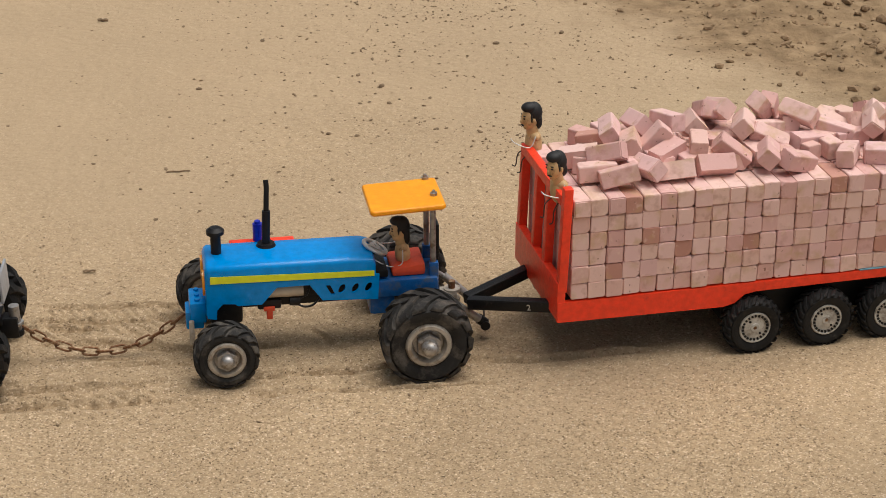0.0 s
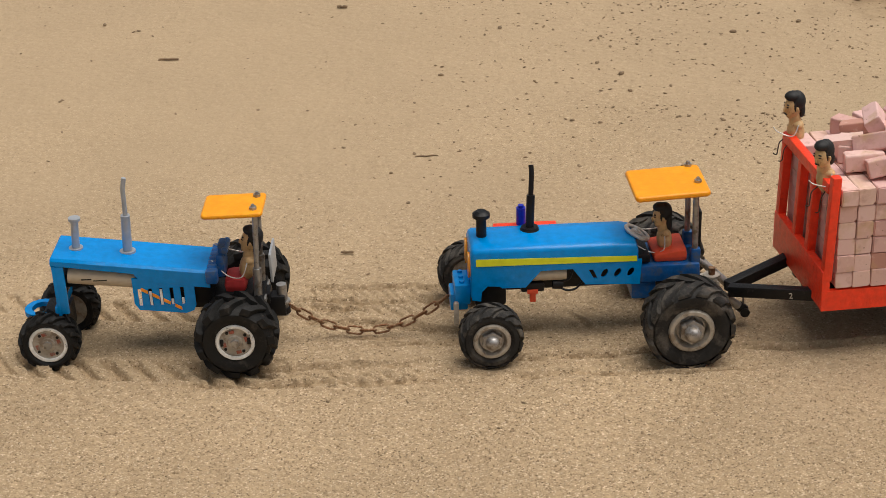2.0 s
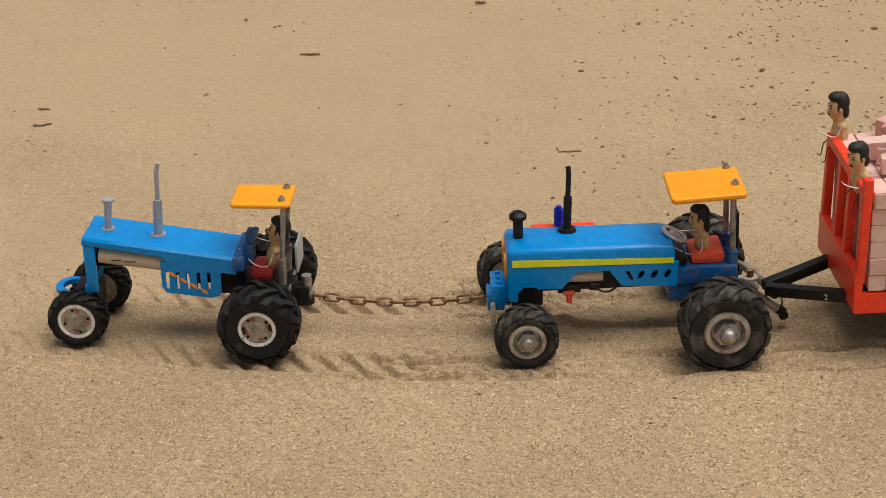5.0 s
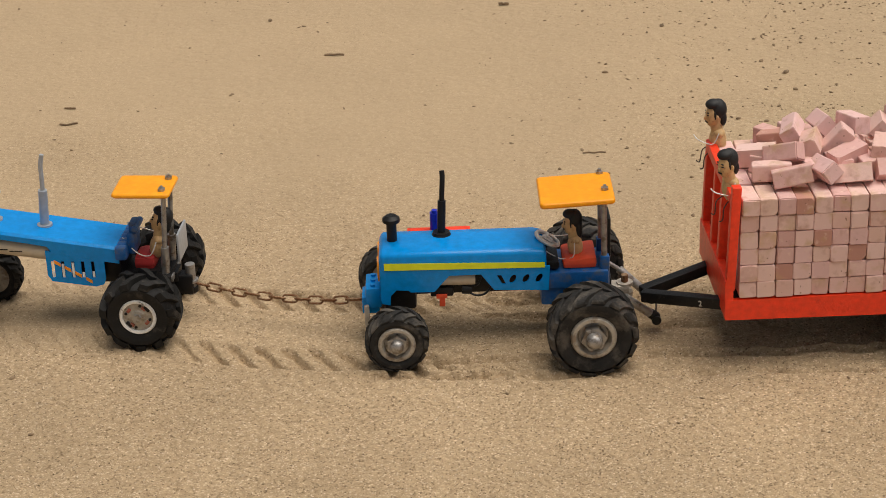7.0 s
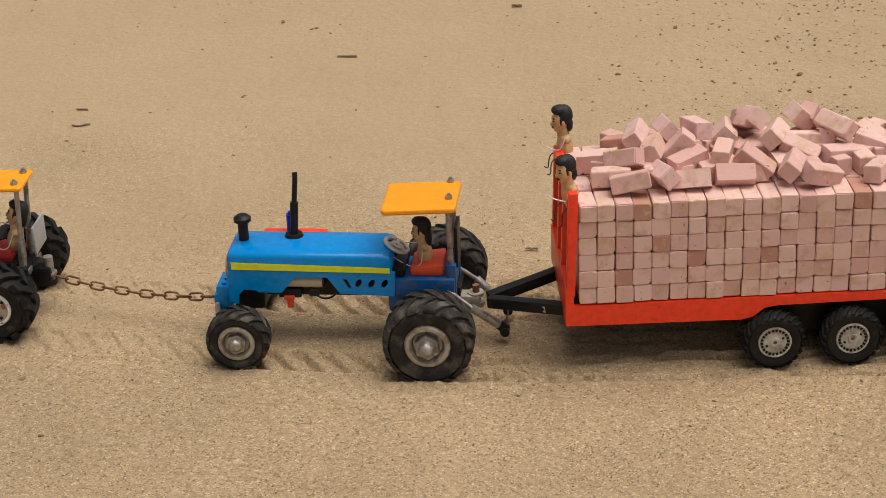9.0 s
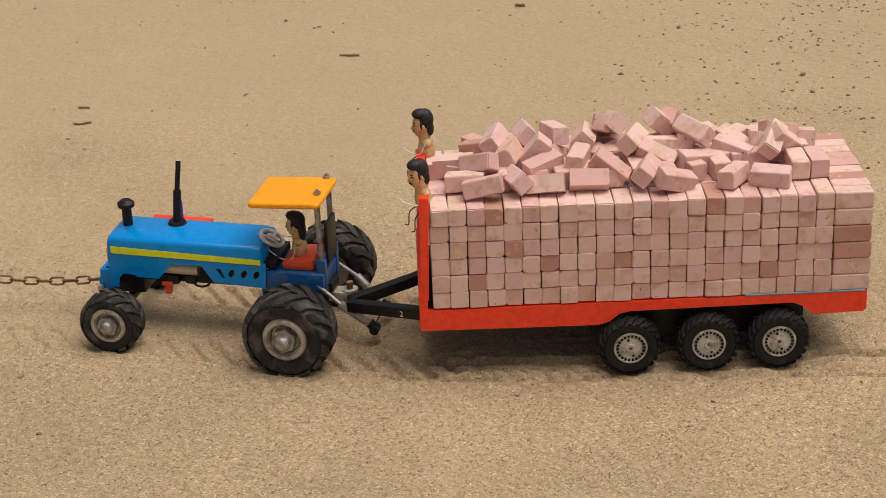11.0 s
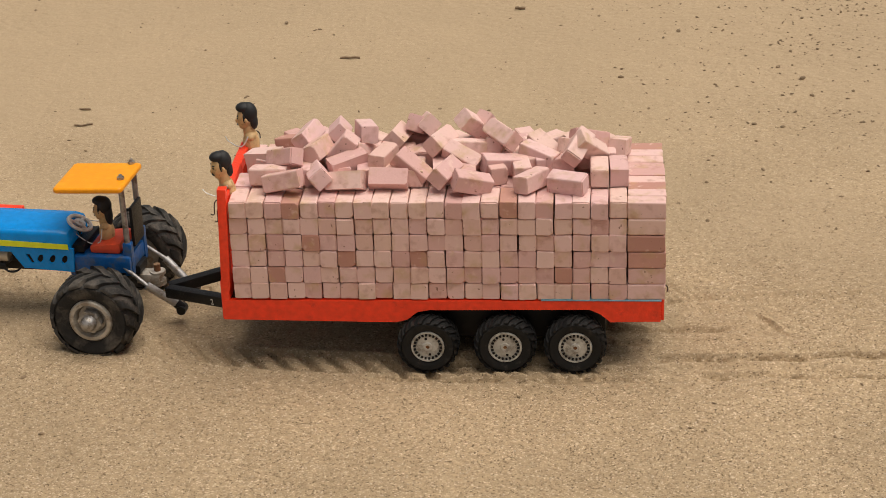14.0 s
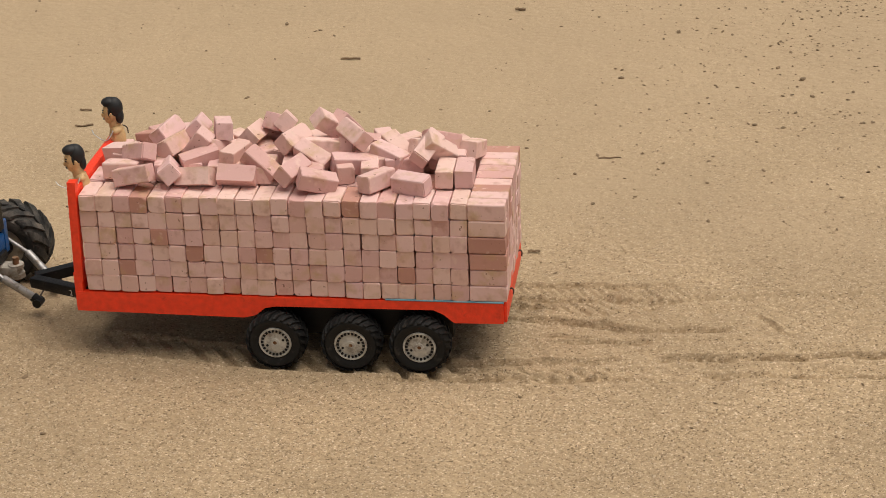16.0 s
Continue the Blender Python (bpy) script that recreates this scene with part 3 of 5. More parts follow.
for at_x, at_y, wide_ in ((0.594, 0.942, 0.0062), (0.303, 0.969, 0.0046), (0.812, 1.128, 0.0060), (-0.305, 0.908, 0.0032), (-0.2735, 1.285, 0.0050), (0.417, 1.195, 0.0050), (0.492, 0.747, 0.0042),
                        (0.534, 0.737, 0.0040), (0.119, -0.083, 0.0026), (-0.417, -0.149, 0.0032), (0.934, 1.17, 0.0058), (0.598, 0.868, 0.0044), (0.562, 0.997, 0.0048), (0.307, -0.162, 0.0020)):
    pebble(at_x, at_y, wide_ * 0.8)
for at_x, at_y, long_, turn_, thick_ in ((-0.148, 1.096, 0.034, -6, 0.0019), (-0.549, 0.808, 0.028, 4, 0.0016), (-0.559, 0.876, 0.018, -3, 0.0016), (0.264, 0.627, 0.034, 6, 0.0010), (0.145, 1.333, 0.018, 0, 0.0026), (0.145, 0.306, 0.016, 3, 0.0014)):
    twig(at_x, at_y, long_, turn_, thick_)

# ---- ways of the vehicles ----
TOW_TRACTOR_WAY = [
    (0.0, pose(0.0245, 0.0728, -0.0005, 0, 2.45, 175.6)),
    (0.5, pose(0.0245, 0.0728, -0.0005, 0, 2.45, 175.6)),
    (1.0, pose(0.0240, 0.0724, -0.0003, 0, 2.40, 175.7)),
    (1.5, pose(0.0230, 0.0718, 0.0001, 0, 2.30, 176.0)),
    (2.0, pose(0.0225, 0.0718, 0.0006, 0, 2.30, 176.2)),
    (2.5, pose(0.0208, 0.0728, 0.0010, 0, 2.05, 176.5)),
    (3.0, pose(0.0034, 0.0752, 0.0014, 0, 1.05, 176.8)),
    (3.2, pose(-0.0025, 0.0758, 0.0014, 0, 0.70, 176.7)),
    (5.3, pose(-0.1581, 0.0990, -0.0003, 0, -0.75, 175.8)),
    (5.5, pose(-0.1742, 0.1013, -0.0005, 0, -0.90, 175.7)),
    (6.0, pose(-0.2201, 0.1128, -0.0010, 0, -0.95, 176.2)),
    (6.5, pose(-0.2661, 0.1285, -0.0015, 0, -0.60, 176.5)),
    (7.0, pose(-0.3156, 0.1390, -0.0015, 0, -0.10, 175.9)),
    (7.5, pose(-0.3602, 0.1473, -0.0012, 0, 0.45, 176.2)),
    (8.0, pose(-0.4107, 0.1548, -0.0007, 0, 0.80, 176.3)),
    (8.5, pose(-0.4561, 0.1620, -0.0004, 0, 0.95, 176.4)),
    (9.0, pose(-0.5105, 0.1700, -0.0002, 0, 1.00, 176.2)),
    (9.2, pose(-0.5312, 0.1728, -0.0001, 0, 1.00, 176.0)),
    (11.3, pose(-0.6908, 0.2021, 0, 0, 0, 169.46)),
    (11.5, pose(-0.7042, 0.2048, 0, 0, 0, 169.35)),
    (12.0, pose(-0.7250, 0.2090, 0, 0, 0, 169.18)),
    (12.5, pose(-0.7722, 0.2184, 0, 0, 0, 169.10)),
    (13.0, pose(-0.8164, 0.2273, 0, 0, 0, 169.06)),
    (13.5, pose(-0.8625, 0.2365, 0, 0, 0, 169.04)),
    (14.0, pose(-0.9176, 0.2475, 0, 0, 0, 169.03)),
    (14.5, pose(-0.9619, 0.2564, 0, 0, 0, 169.03)),
    (15.0, pose(-1.0116, 0.2663, 0, 0, 0, 169.02)),
    (15.5, pose(-1.0580, 0.2756, 0, 0, 0, 169.02)),
    (16.0, pose(-1.1027, 0.2845, 0, 0, 0, 169.02)),
]
TRACTOR_WAY = [
    (0.0, pose(0.5358, 0.0908, 0, 0, 0, 181.47)),
    (0.5, pose(0.5364, 0.0907, 0, 0, 0, 181.39)),
    (1.0, pose(0.5371, 0.0906, 0, 0, 0, 181.30)),
    (1.5, pose(0.5376, 0.0905, 0, 0, 0, 181.28)),
    (2.0, pose(0.5379, 0.0905, 0, 0, 0, 181.25)),
    (2.5, pose(0.5401, 0.0933, 0, 0, 0, 181.21)),
    (3.0, pose(0.5396, 0.0954, 0, 0, 0, 181.40)),
    (3.2, pose(0.5393, 0.0959, 0, 0, 0, 181.66)),
    (5.3, pose(0.3760, 0.0872, 0, 0, 0, 181.93)),
    (5.5, pose(0.3598, 0.0874, 0, 0, 0, 182.08)),
    (6.0, pose(0.3122, 0.0848, 0, 0, 0, 181.94)),
    (6.5, pose(0.2691, 0.0852, 0, 0, 0, 181.39)),
    (7.0, pose(0.2190, 0.0888, 0, 0, 0, 181.16)),
    (7.5, pose(0.1734, 0.0845, 0, 0, 0, 180.32)),
    (8.0, pose(0.1213, 0.0838, 0, 0, 0, 179.49)),
    (8.5, pose(0.0787, 0.0818, 0, 0, 0, 177.94)),
    (9.0, pose(0.0264, 0.0834, 0, 0, 0, 175.27)),
    (9.2, pose(0.0083, 0.0844, 0, 0, 0, 174.43)),
    (11.3, pose(-0.1448, 0.1068, 0, 0, 0, 168.04)),
    (11.5, pose(-0.1582, 0.1089, 0, 0, 0, 168.66)),
    (12.0, pose(-0.1790, 0.1117, 0, 0, 0, 168.78)),
    (12.5, pose(-0.2262, 0.1308, 0, 0, 0, 169.77)),
    (13.0, pose(-0.2704, 0.1437, 0, 0, 0, 169.97)),
    (13.5, pose(-0.3165, 0.1562, 0, 0, 0, 170.26)),
    (14.0, pose(-0.3716, 0.1666, 0, 0, 0, 171.30)),
    (14.5, pose(-0.4159, 0.1750, 0, 0, 0, 170.52)),
    (15.0, pose(-0.4656, 0.1825, 0, 0, 0, 171.29)),
    (15.5, pose(-0.5120, 0.1887, 0, 0, 0, 169.90)),
    (16.0, pose(-0.5567, 0.1970, 0, 0, 0, 168.54)),
]
TRAILER_WAY = [
    (0.0, pose(1.0814, 0.0911, 0, 0, 0, 185.59)),
    (0.5, pose(1.0816, 0.0912, 0, 0, 0, 185.67)),
    (1.0, pose(1.0819, 0.0913, 0, 0, 0, 185.76)),
    (1.5, pose(1.0824, 0.0914, 0, 0, 0, 185.80)),
    (2.0, pose(1.0827, 0.0914, 0, 0, 0, 185.87)),
    (2.5, pose(1.0852, 0.0948, 0, 0, 0, 185.91)),
    (3.0, pose(1.0824, 0.0904, 0, 0, 0, 185.17)),
    (3.2, pose(1.0811, 0.0877, 0, 0, 0, 184.65)),
    (5.3, pose(0.9251, 0.0710, 0, 0, 0, 182.85)),
    (5.5, pose(0.9102, 0.0696, 0, 0, 0, 182.78)),
    (6.0, pose(0.8639, 0.0684, 0, 0, 0, 182.68)),
    (6.5, pose(0.8208, 0.0681, 0, 0, 0, 182.66)),
    (7.0, pose(0.7712, 0.0690, 0, 0, 0, 182.82)),
    (7.5, pose(0.7251, 0.0705, 0, 0, 0, 182.88)),
    (8.0, pose(0.6736, 0.0688, 0, 0, 0, 182.62)),
    (8.5, pose(0.6290, 0.0714, 0, 0, 0, 183.00)),
    (9.0, pose(0.5743, 0.0740, 0, 0, 0, 183.25)),
    (9.2, pose(0.5552, 0.0742, 0, 0, 0, 183.28)),
    (11.3, pose(0.3890, 0.0672, 0, 0, 0, 182.96)),
    (11.5, pose(0.3789, 0.0667, 0, 0, 0, 182.67)),
    (12.0, pose(0.3580, 0.0655, 0, 0, 0, 182.28)),
    (12.5, pose(0.3155, 0.0672, 0, 0, 0, 180.81)),
    (13.0, pose(0.2737, 0.0677, 0, 0, 0, 179.57)),
    (13.5, pose(0.2319, 0.0682, 0, 0, 0, 178.14)),
    (14.0, pose(0.1822, 0.0682, 0, 0, 0, 176.88)),
    (14.5, pose(0.1393, 0.0677, 0, 0, 0, 176.12)),
    (15.0, pose(0.0947, 0.0694, 0, 0, 0, 175.16)),
    (15.5, pose(0.0484, 0.0722, 0, 0, 0, 174.35)),
    (16.0, pose(0.0045, 0.0760, 0, 0, 0, 173.61)),
]


# ---- wheels ----
def tyre_mesh(R, rim, width, lug_h):
    """The rounded carcass of a farm tyre; its slanted lugs run from the crown over the shoulders."""
    bm = bmesh.new()
    w, c = width / 2, R - lug_h
    turned(bm, [(rim * 0.93, -w * 0.55), (rim, -w * 0.80), (rim + (c - rim) * 0.35, -w * 0.97), (rim + (c - rim) * 0.7, -w * 0.95), (c - 0.002, -w * 0.75), (c, -w * 0.4), (c + 0.0005, 0),
                (c, w * 0.4), (c - 0.002, w * 0.75), (rim + (c - rim) * 0.7, w * 0.95), (rim + (c - rim) * 0.35, w * 0.97), (rim, w * 0.80), (rim * 0.93, w * 0.55)], 44)
    return bm


def lug_mesh(R, rim, width, lug_h, lug_t, sweep, side):
    bm = bmesh.new()
    w, c = width / 2, R - lug_h
    rows = []
    for f, top in ((-0.04, R), (0.35, R), (0.72, R - 0.0005), (0.94, R - 0.0028), (1.0, c - (R - rim) * 0.07)):
        a = sweep * max(f, 0)
        th = lug_t / R * (0.85 + 0.35 * max(f, 0))
        lo = (c - 0.004) if f < 0.9 else c - (R - rim) * 0.16
        y = side * w * min(f, 1.0) * 0.97
        rows.append([(a - th / 2, y, lo), (a - th / 2 * 0.8, y, top), (a + th / 2 * 0.8, y, top), (a + th / 2, y, lo)])
    vs = [[bm.verts.new((r * math.sin(a), y, r * math.cos(a))) for a, y, r in row] for row in rows]
    for p, q in zip(vs, vs[1:]):
        for i in range(3):
            bm.faces.new((p[i], p[i + 1], q[i + 1], q[i]))
    bm.faces.new(vs[0]), bm.faces.new(vs[-1])
    return bm


def wheel(parent, x, y, z, side, kind):
    """side: 1 when the wheel's face looks to the vehicle's left."""
    rim_mat, rub = RIM, RUBBER_OLD if kind.startswith("tractor") else RUBBER
    R, rim, w, lugs, lh, lt, sw = {
        "tractor_rear": (0.0535, 0.0270, 0.054, 14, 0.0034, 0.0150, 0.50), "tractor_front": (0.0380, 0.0222, 0.036, 13, 0.0028, 0.0118, 0.50),
        "tow_rear": (0.0490, 0.0225, 0.048, 11, 0.0062, 0.0125, 0.45), "tow_front": (0.0365, 0.0225, 0.030, 14, 0.0038, 0.0060, 0.40),
        "trailer": (0.0365, 0.0198, 0.030, 22, 0.0024, 0.0046, 0.30)}[kind]
    f = side * w / 2
    bm = bmesh.new()
    if kind.startswith("tractor"):
        turned(bm, [(0, -f * 0.6), (rim * 0.97, -f * 0.6), (rim, -f * 0.5), (rim * 1.0, f * 0.86), (rim * 0.93, f * 0.95), (rim * 0.78, f * 0.95), (rim * 0.70, f * 0.80), (rim * 0.66, f * 0.52), (0, f * 0.50)], 40)
    elif kind == "trailer":
        rim_mat = RIM_GREY
        turned(bm, [(0, -f * 0.7), (rim, -f * 0.7), (rim, f * 0.8), (rim * 0.96, f * 0.90), (rim * 0.88, f * 0.90), (rim * 0.84, f * 0.78), (rim * 0.30, f * 0.84), (rim * 0.26, f * 0.90), (rim * 0.12, f * 0.90), (rim * 0.10, f * 0.6), (0, f * 0.6)], 40)
    else:
        turned(bm, [(0, -f * 0.7), (rim, -f * 0.7), (rim, f * 0.82), (rim * 0.86, f * 0.84), (rim * 0.84, f * 0.74), (rim * 0.4, f * 0.78), (rim * 0.36, f * 0.86), (0, f * 0.86)], 40)
    wh = part("wheel", bm, rim_mat, parent)
    wh.matrix_basis = pose(x, y, z)
    part("tyre", tyre_mesh(R, rim, w, lh), rub, wh, "dusty black tyre with slanted lugs")
    for half in (-1, 1):
        lug = part("lug", lug_mesh(R, rim, w, lh, lt, sw, half), rub, wh)
        lug.matrix_basis = Matrix.Rotation(math.pi / lugs if half > 0 else 0.0, 4, 'Y')
        for k in range(1, lugs):
            again = new("lug", lug.data)
            again.parent = wh
            again.matrix_basis = Matrix.Rotation(2 * math.pi * (k + (0.5 if half > 0 else 0)) / lugs, 4, 'Y')
    if kind.startswith("tractor"):
        s = 0.0150 if kind == "tractor_rear" else 0.0125
        bm = bmesh.new()
        rod(bm, (0, f * 0.5, 0), (0, f * 0.62, 0), s * 1.15, seg=24)
        rod(bm, (0, f * 0.6, 0), (0, f * 1.05, 0), s, seg=6)
        part("nut", bm, STEEL, wh, "large steel hex nut", smooth=False)
        bm = bmesh.new()
        turned(bm, [(s * 0.62, f * 0.9), (s * 0.66, f * 1.2), (s * 0.55, f * 1.36), (s * 0.3, f * 1.46), (0, f * 1.49)], 20)
        part("hub_cap", bm, STEEL, wh, "domed steel bolt end")
    elif kind == "trailer":
        for k in range(22):
            a = 2 * math.pi * k / 22
            bm = bmesh.new()
            box(bm, -0.0012, 0.0012, min(f * 0.7, f * 0.885), max(f * 0.7, f * 0.885), rim * 0.70, rim * 0.85, 0.0003, Matrix.Rotation(a, 4, 'Y'))
            part("rim_tooth", bm, BLACK, wh)
        for a in (0.9, 4.0):
            bm = bmesh.new()
            rod(bm, (rim * 0.52 * math.cos(a), f * 0.7, rim * 0.52 * math.sin(a)), (rim * 0.52 * math.cos(a), f * 0.835, rim * 0.52 * math.sin(a)), 0.0016, seg=10)
            part("bolt_hole", bm, BLACK, wh)
        bm = bmesh.new()
        rod(bm, (0, f * 0.6, 0), (0, f * 0.86, 0), 0.0024, seg=12)
        part("axle_end", bm, RUST, wh)
    else:
        bm = bmesh.new()
        turned(bm, [(rim * 0.83, f * 0.76), (rim * 0.84, f * 0.88), (rim * 0.96, f * 0.90), (rim * 1.02, f * 0.82)], 40)
        part("rim_ring", bm, WHITE, wh, "chipped white painted ring")
        for k in range(4):
            a = math.pi / 2 * k + 0.2
            bm = bmesh.new()
            box(bm, -0.003, 0.003, min(f * 0.7, f * 0.815), max(f * 0.7, f * 0.815), rim * 0.50, rim * 0.68, 0.0008, Matrix.Rotation(a, 4, 'Y'))
            part("patch", bm, RUSTY_RED, wh, "faded red painted patch")
            bm = bmesh.new()
            rod(bm, (rim * 0.66 * math.cos(a + 0.78), f * 0.7, rim * 0.66 * math.sin(a + 0.78)), (rim * 0.66 * math.cos(a + 0.78), f * 0.80, rim * 0.66 * math.sin(a + 0.78)), 0.0019, seg=10)
            part("bolt_hole", bm, BLACK, wh)
        for a in ((0.0, math.pi) if kind == "tow_rear" else ()):
            bm = bmesh.new()
            box(bm, -0.0042, 0.0042, min(f * 0.7, f * 0.82), max(f * 0.7, f * 0.82), rim * 0.60, rim * 0.78, 0.0008, Matrix.Rotation(a + math.pi / 2, 4, 'Y'))
            part("rim_slot", bm, BLACK, wh, "dark slot cut in the rim")
        bm = bmesh.new()
        rod(bm, (0, f * 0.7, 0), (0, f * 1.05, 0), 0.0052, seg=6)
        part("nut", bm, STEEL, wh, smooth=False)
    ROLLING.append((wh, parent, (x, y, z), R))
    return wh


ROLLING = []


def roof(parent, x0, x1, y0, y1, z0, z1, bolts, nod=0.0):
    bm = bmesh.new()
    rings = []
    for inset, z in ((0.0020, z0), (0.0, z0 + 0.0020), (0.0, z1 - 0.0026), (0.0004, z1 - 0.0013), (0.0013, z1 - 0.0004), (0.0026, z1)):
        ring = []
        for k in range(24):
            q, c = k // 6, 0.0055
            a = (q + (k % 6) / 5) * math.pi / 2
            cx, cy = (x1 - c if q in (0, 3) else x0 + c), (y1 - c if q in (0, 1) else y0 + c)
            ring.append(bm.verts.new((cx + (c - inset) * math.cos(a), cy + (c - inset) * math.sin(a), z)))
        rings.append(ring)
    for a, b in zip(rings, rings[1:]):
        for k in range(24):
            bm.faces.new((a[k], a[(k + 1) % 24], b[(k + 1) % 24], b[k]))
    bm.faces.new(rings[0]), bm.faces.new(rings[-1])
    rf = part("canopy_roof", bm, ORANGE, parent, "glossy orange painted sheet roof", smooth=False)
    pivot = Matrix.Translation((x0 + 0.012, 0, z1))
    rf.matrix_basis = pivot @ pose(0, 0, 0, 0, nod) @ pivot.inverted()
    for bx, by in bolts:
        bm = bmesh.new()
        rod(bm, (bx, by, z1 - 0.001), (bx, by, z1 + 0.0032), 0.0046, seg=6)
        rod(bm, (bx, by, z1 + 0.003), (bx, by, z1 + 0.0062), 0.0028, 0.0018, seg=12)
        part("bolt", bm, STEEL, rf, "steel nut and bolt end", smooth=False)


def figure(name, label, height, long_hair, arms):
    """A hand-made doll as one plain mesh: bust, neck, head and a cap of hair, with wire arms."""
    bm = bmesh.new()
    h = height

    def blob(c, r, mi, sub=3):
        got = bmesh.ops.create_icosphere(bm, subdivisions=sub, radius=1.0)
        for v in got["verts"]:
            v.co = Vector((c[0] + v.co.x * r[0], c[1] + v.co.y * r[1], c[2] + v.co.z * r[2]))
        for f in {f for v in got["verts"] for f in v.link_faces}:
            f.material_index = mi
    blob((-h * 0.02, 0, h * 0.19), (h * 0.15, h * 0.185, h * 0.25), 0)
    blob((-h * 0.03, 0, h * 0.34), (h * 0.115, h * 0.20, h * 0.10), 0)
    rod(bm, (-h * 0.02, 0, h * 0.30), (h * 0.01, 0, h * 0.58), h * 0.115, h * 0.098, mi=0)
    blob((h * 0.03, 0, h * 0.66), (h * 0.150, h * 0.132, h * 0.205), 0)
    blob((h * 0.075, 0, h * 0.535), (h * 0.085, h * 0.080, h * 0.075), 0, 2)
    blob((h * 0.185, 0, h * 0.635), (h * 0.026, h * 0.026, h * 0.045), 0, 2)
    blob((-h * 0.055, 0, h * 0.765), (h * 0.150, h * 0.150, h * 0.195), 1)
    blob((h * 0.030, 0, h * 0.875), (h * 0.142, h * 0.128, h * 0.090), 1, 3)
    blob((-h * 0.115, 0, h * 0.61), (h * 0.080, h * 0.125, h * (0.30 if long_hair else 0.17)), 1, 2)
    for s in (-1, 1):
        blob((h * 0.035, s * h * 0.122, h * 0.70), (h * 0.022, h * 0.02, h * 0.085), 1, 2)
    blob((h * 0.165, 0, h * 0.565), (h * 0.022, h * 0.06, h * 0.012), 1, 2)
    for s in (-1, 1):
        blob((h * 0.150, s * h * 0.06, h * 0.70), (h * 0.02, h * 0.035, h * 0.013), 1, 2)
        blob((h * 0.145, s * h * 0.06, h * 0.745), (h * 0.02, h * 0.045, h * 0.010), 1, 2)
        blob((-h * 0.0, s * h * 0.145, h * 0.66), (h * 0.03, h * 0.02, h * 0.05), 0, 2)
    for pts, mi in arms:
        wire(bm, [(x * h, y * h, z * h) for x, y, z in pts], h * 0.011, mi=mi)
    ob = part(name, bm, (CLAY, HAIR, WIRE, DARK_WIRE), None)
    return tagged(ob, label, "doll", "dolls on the vehicles")


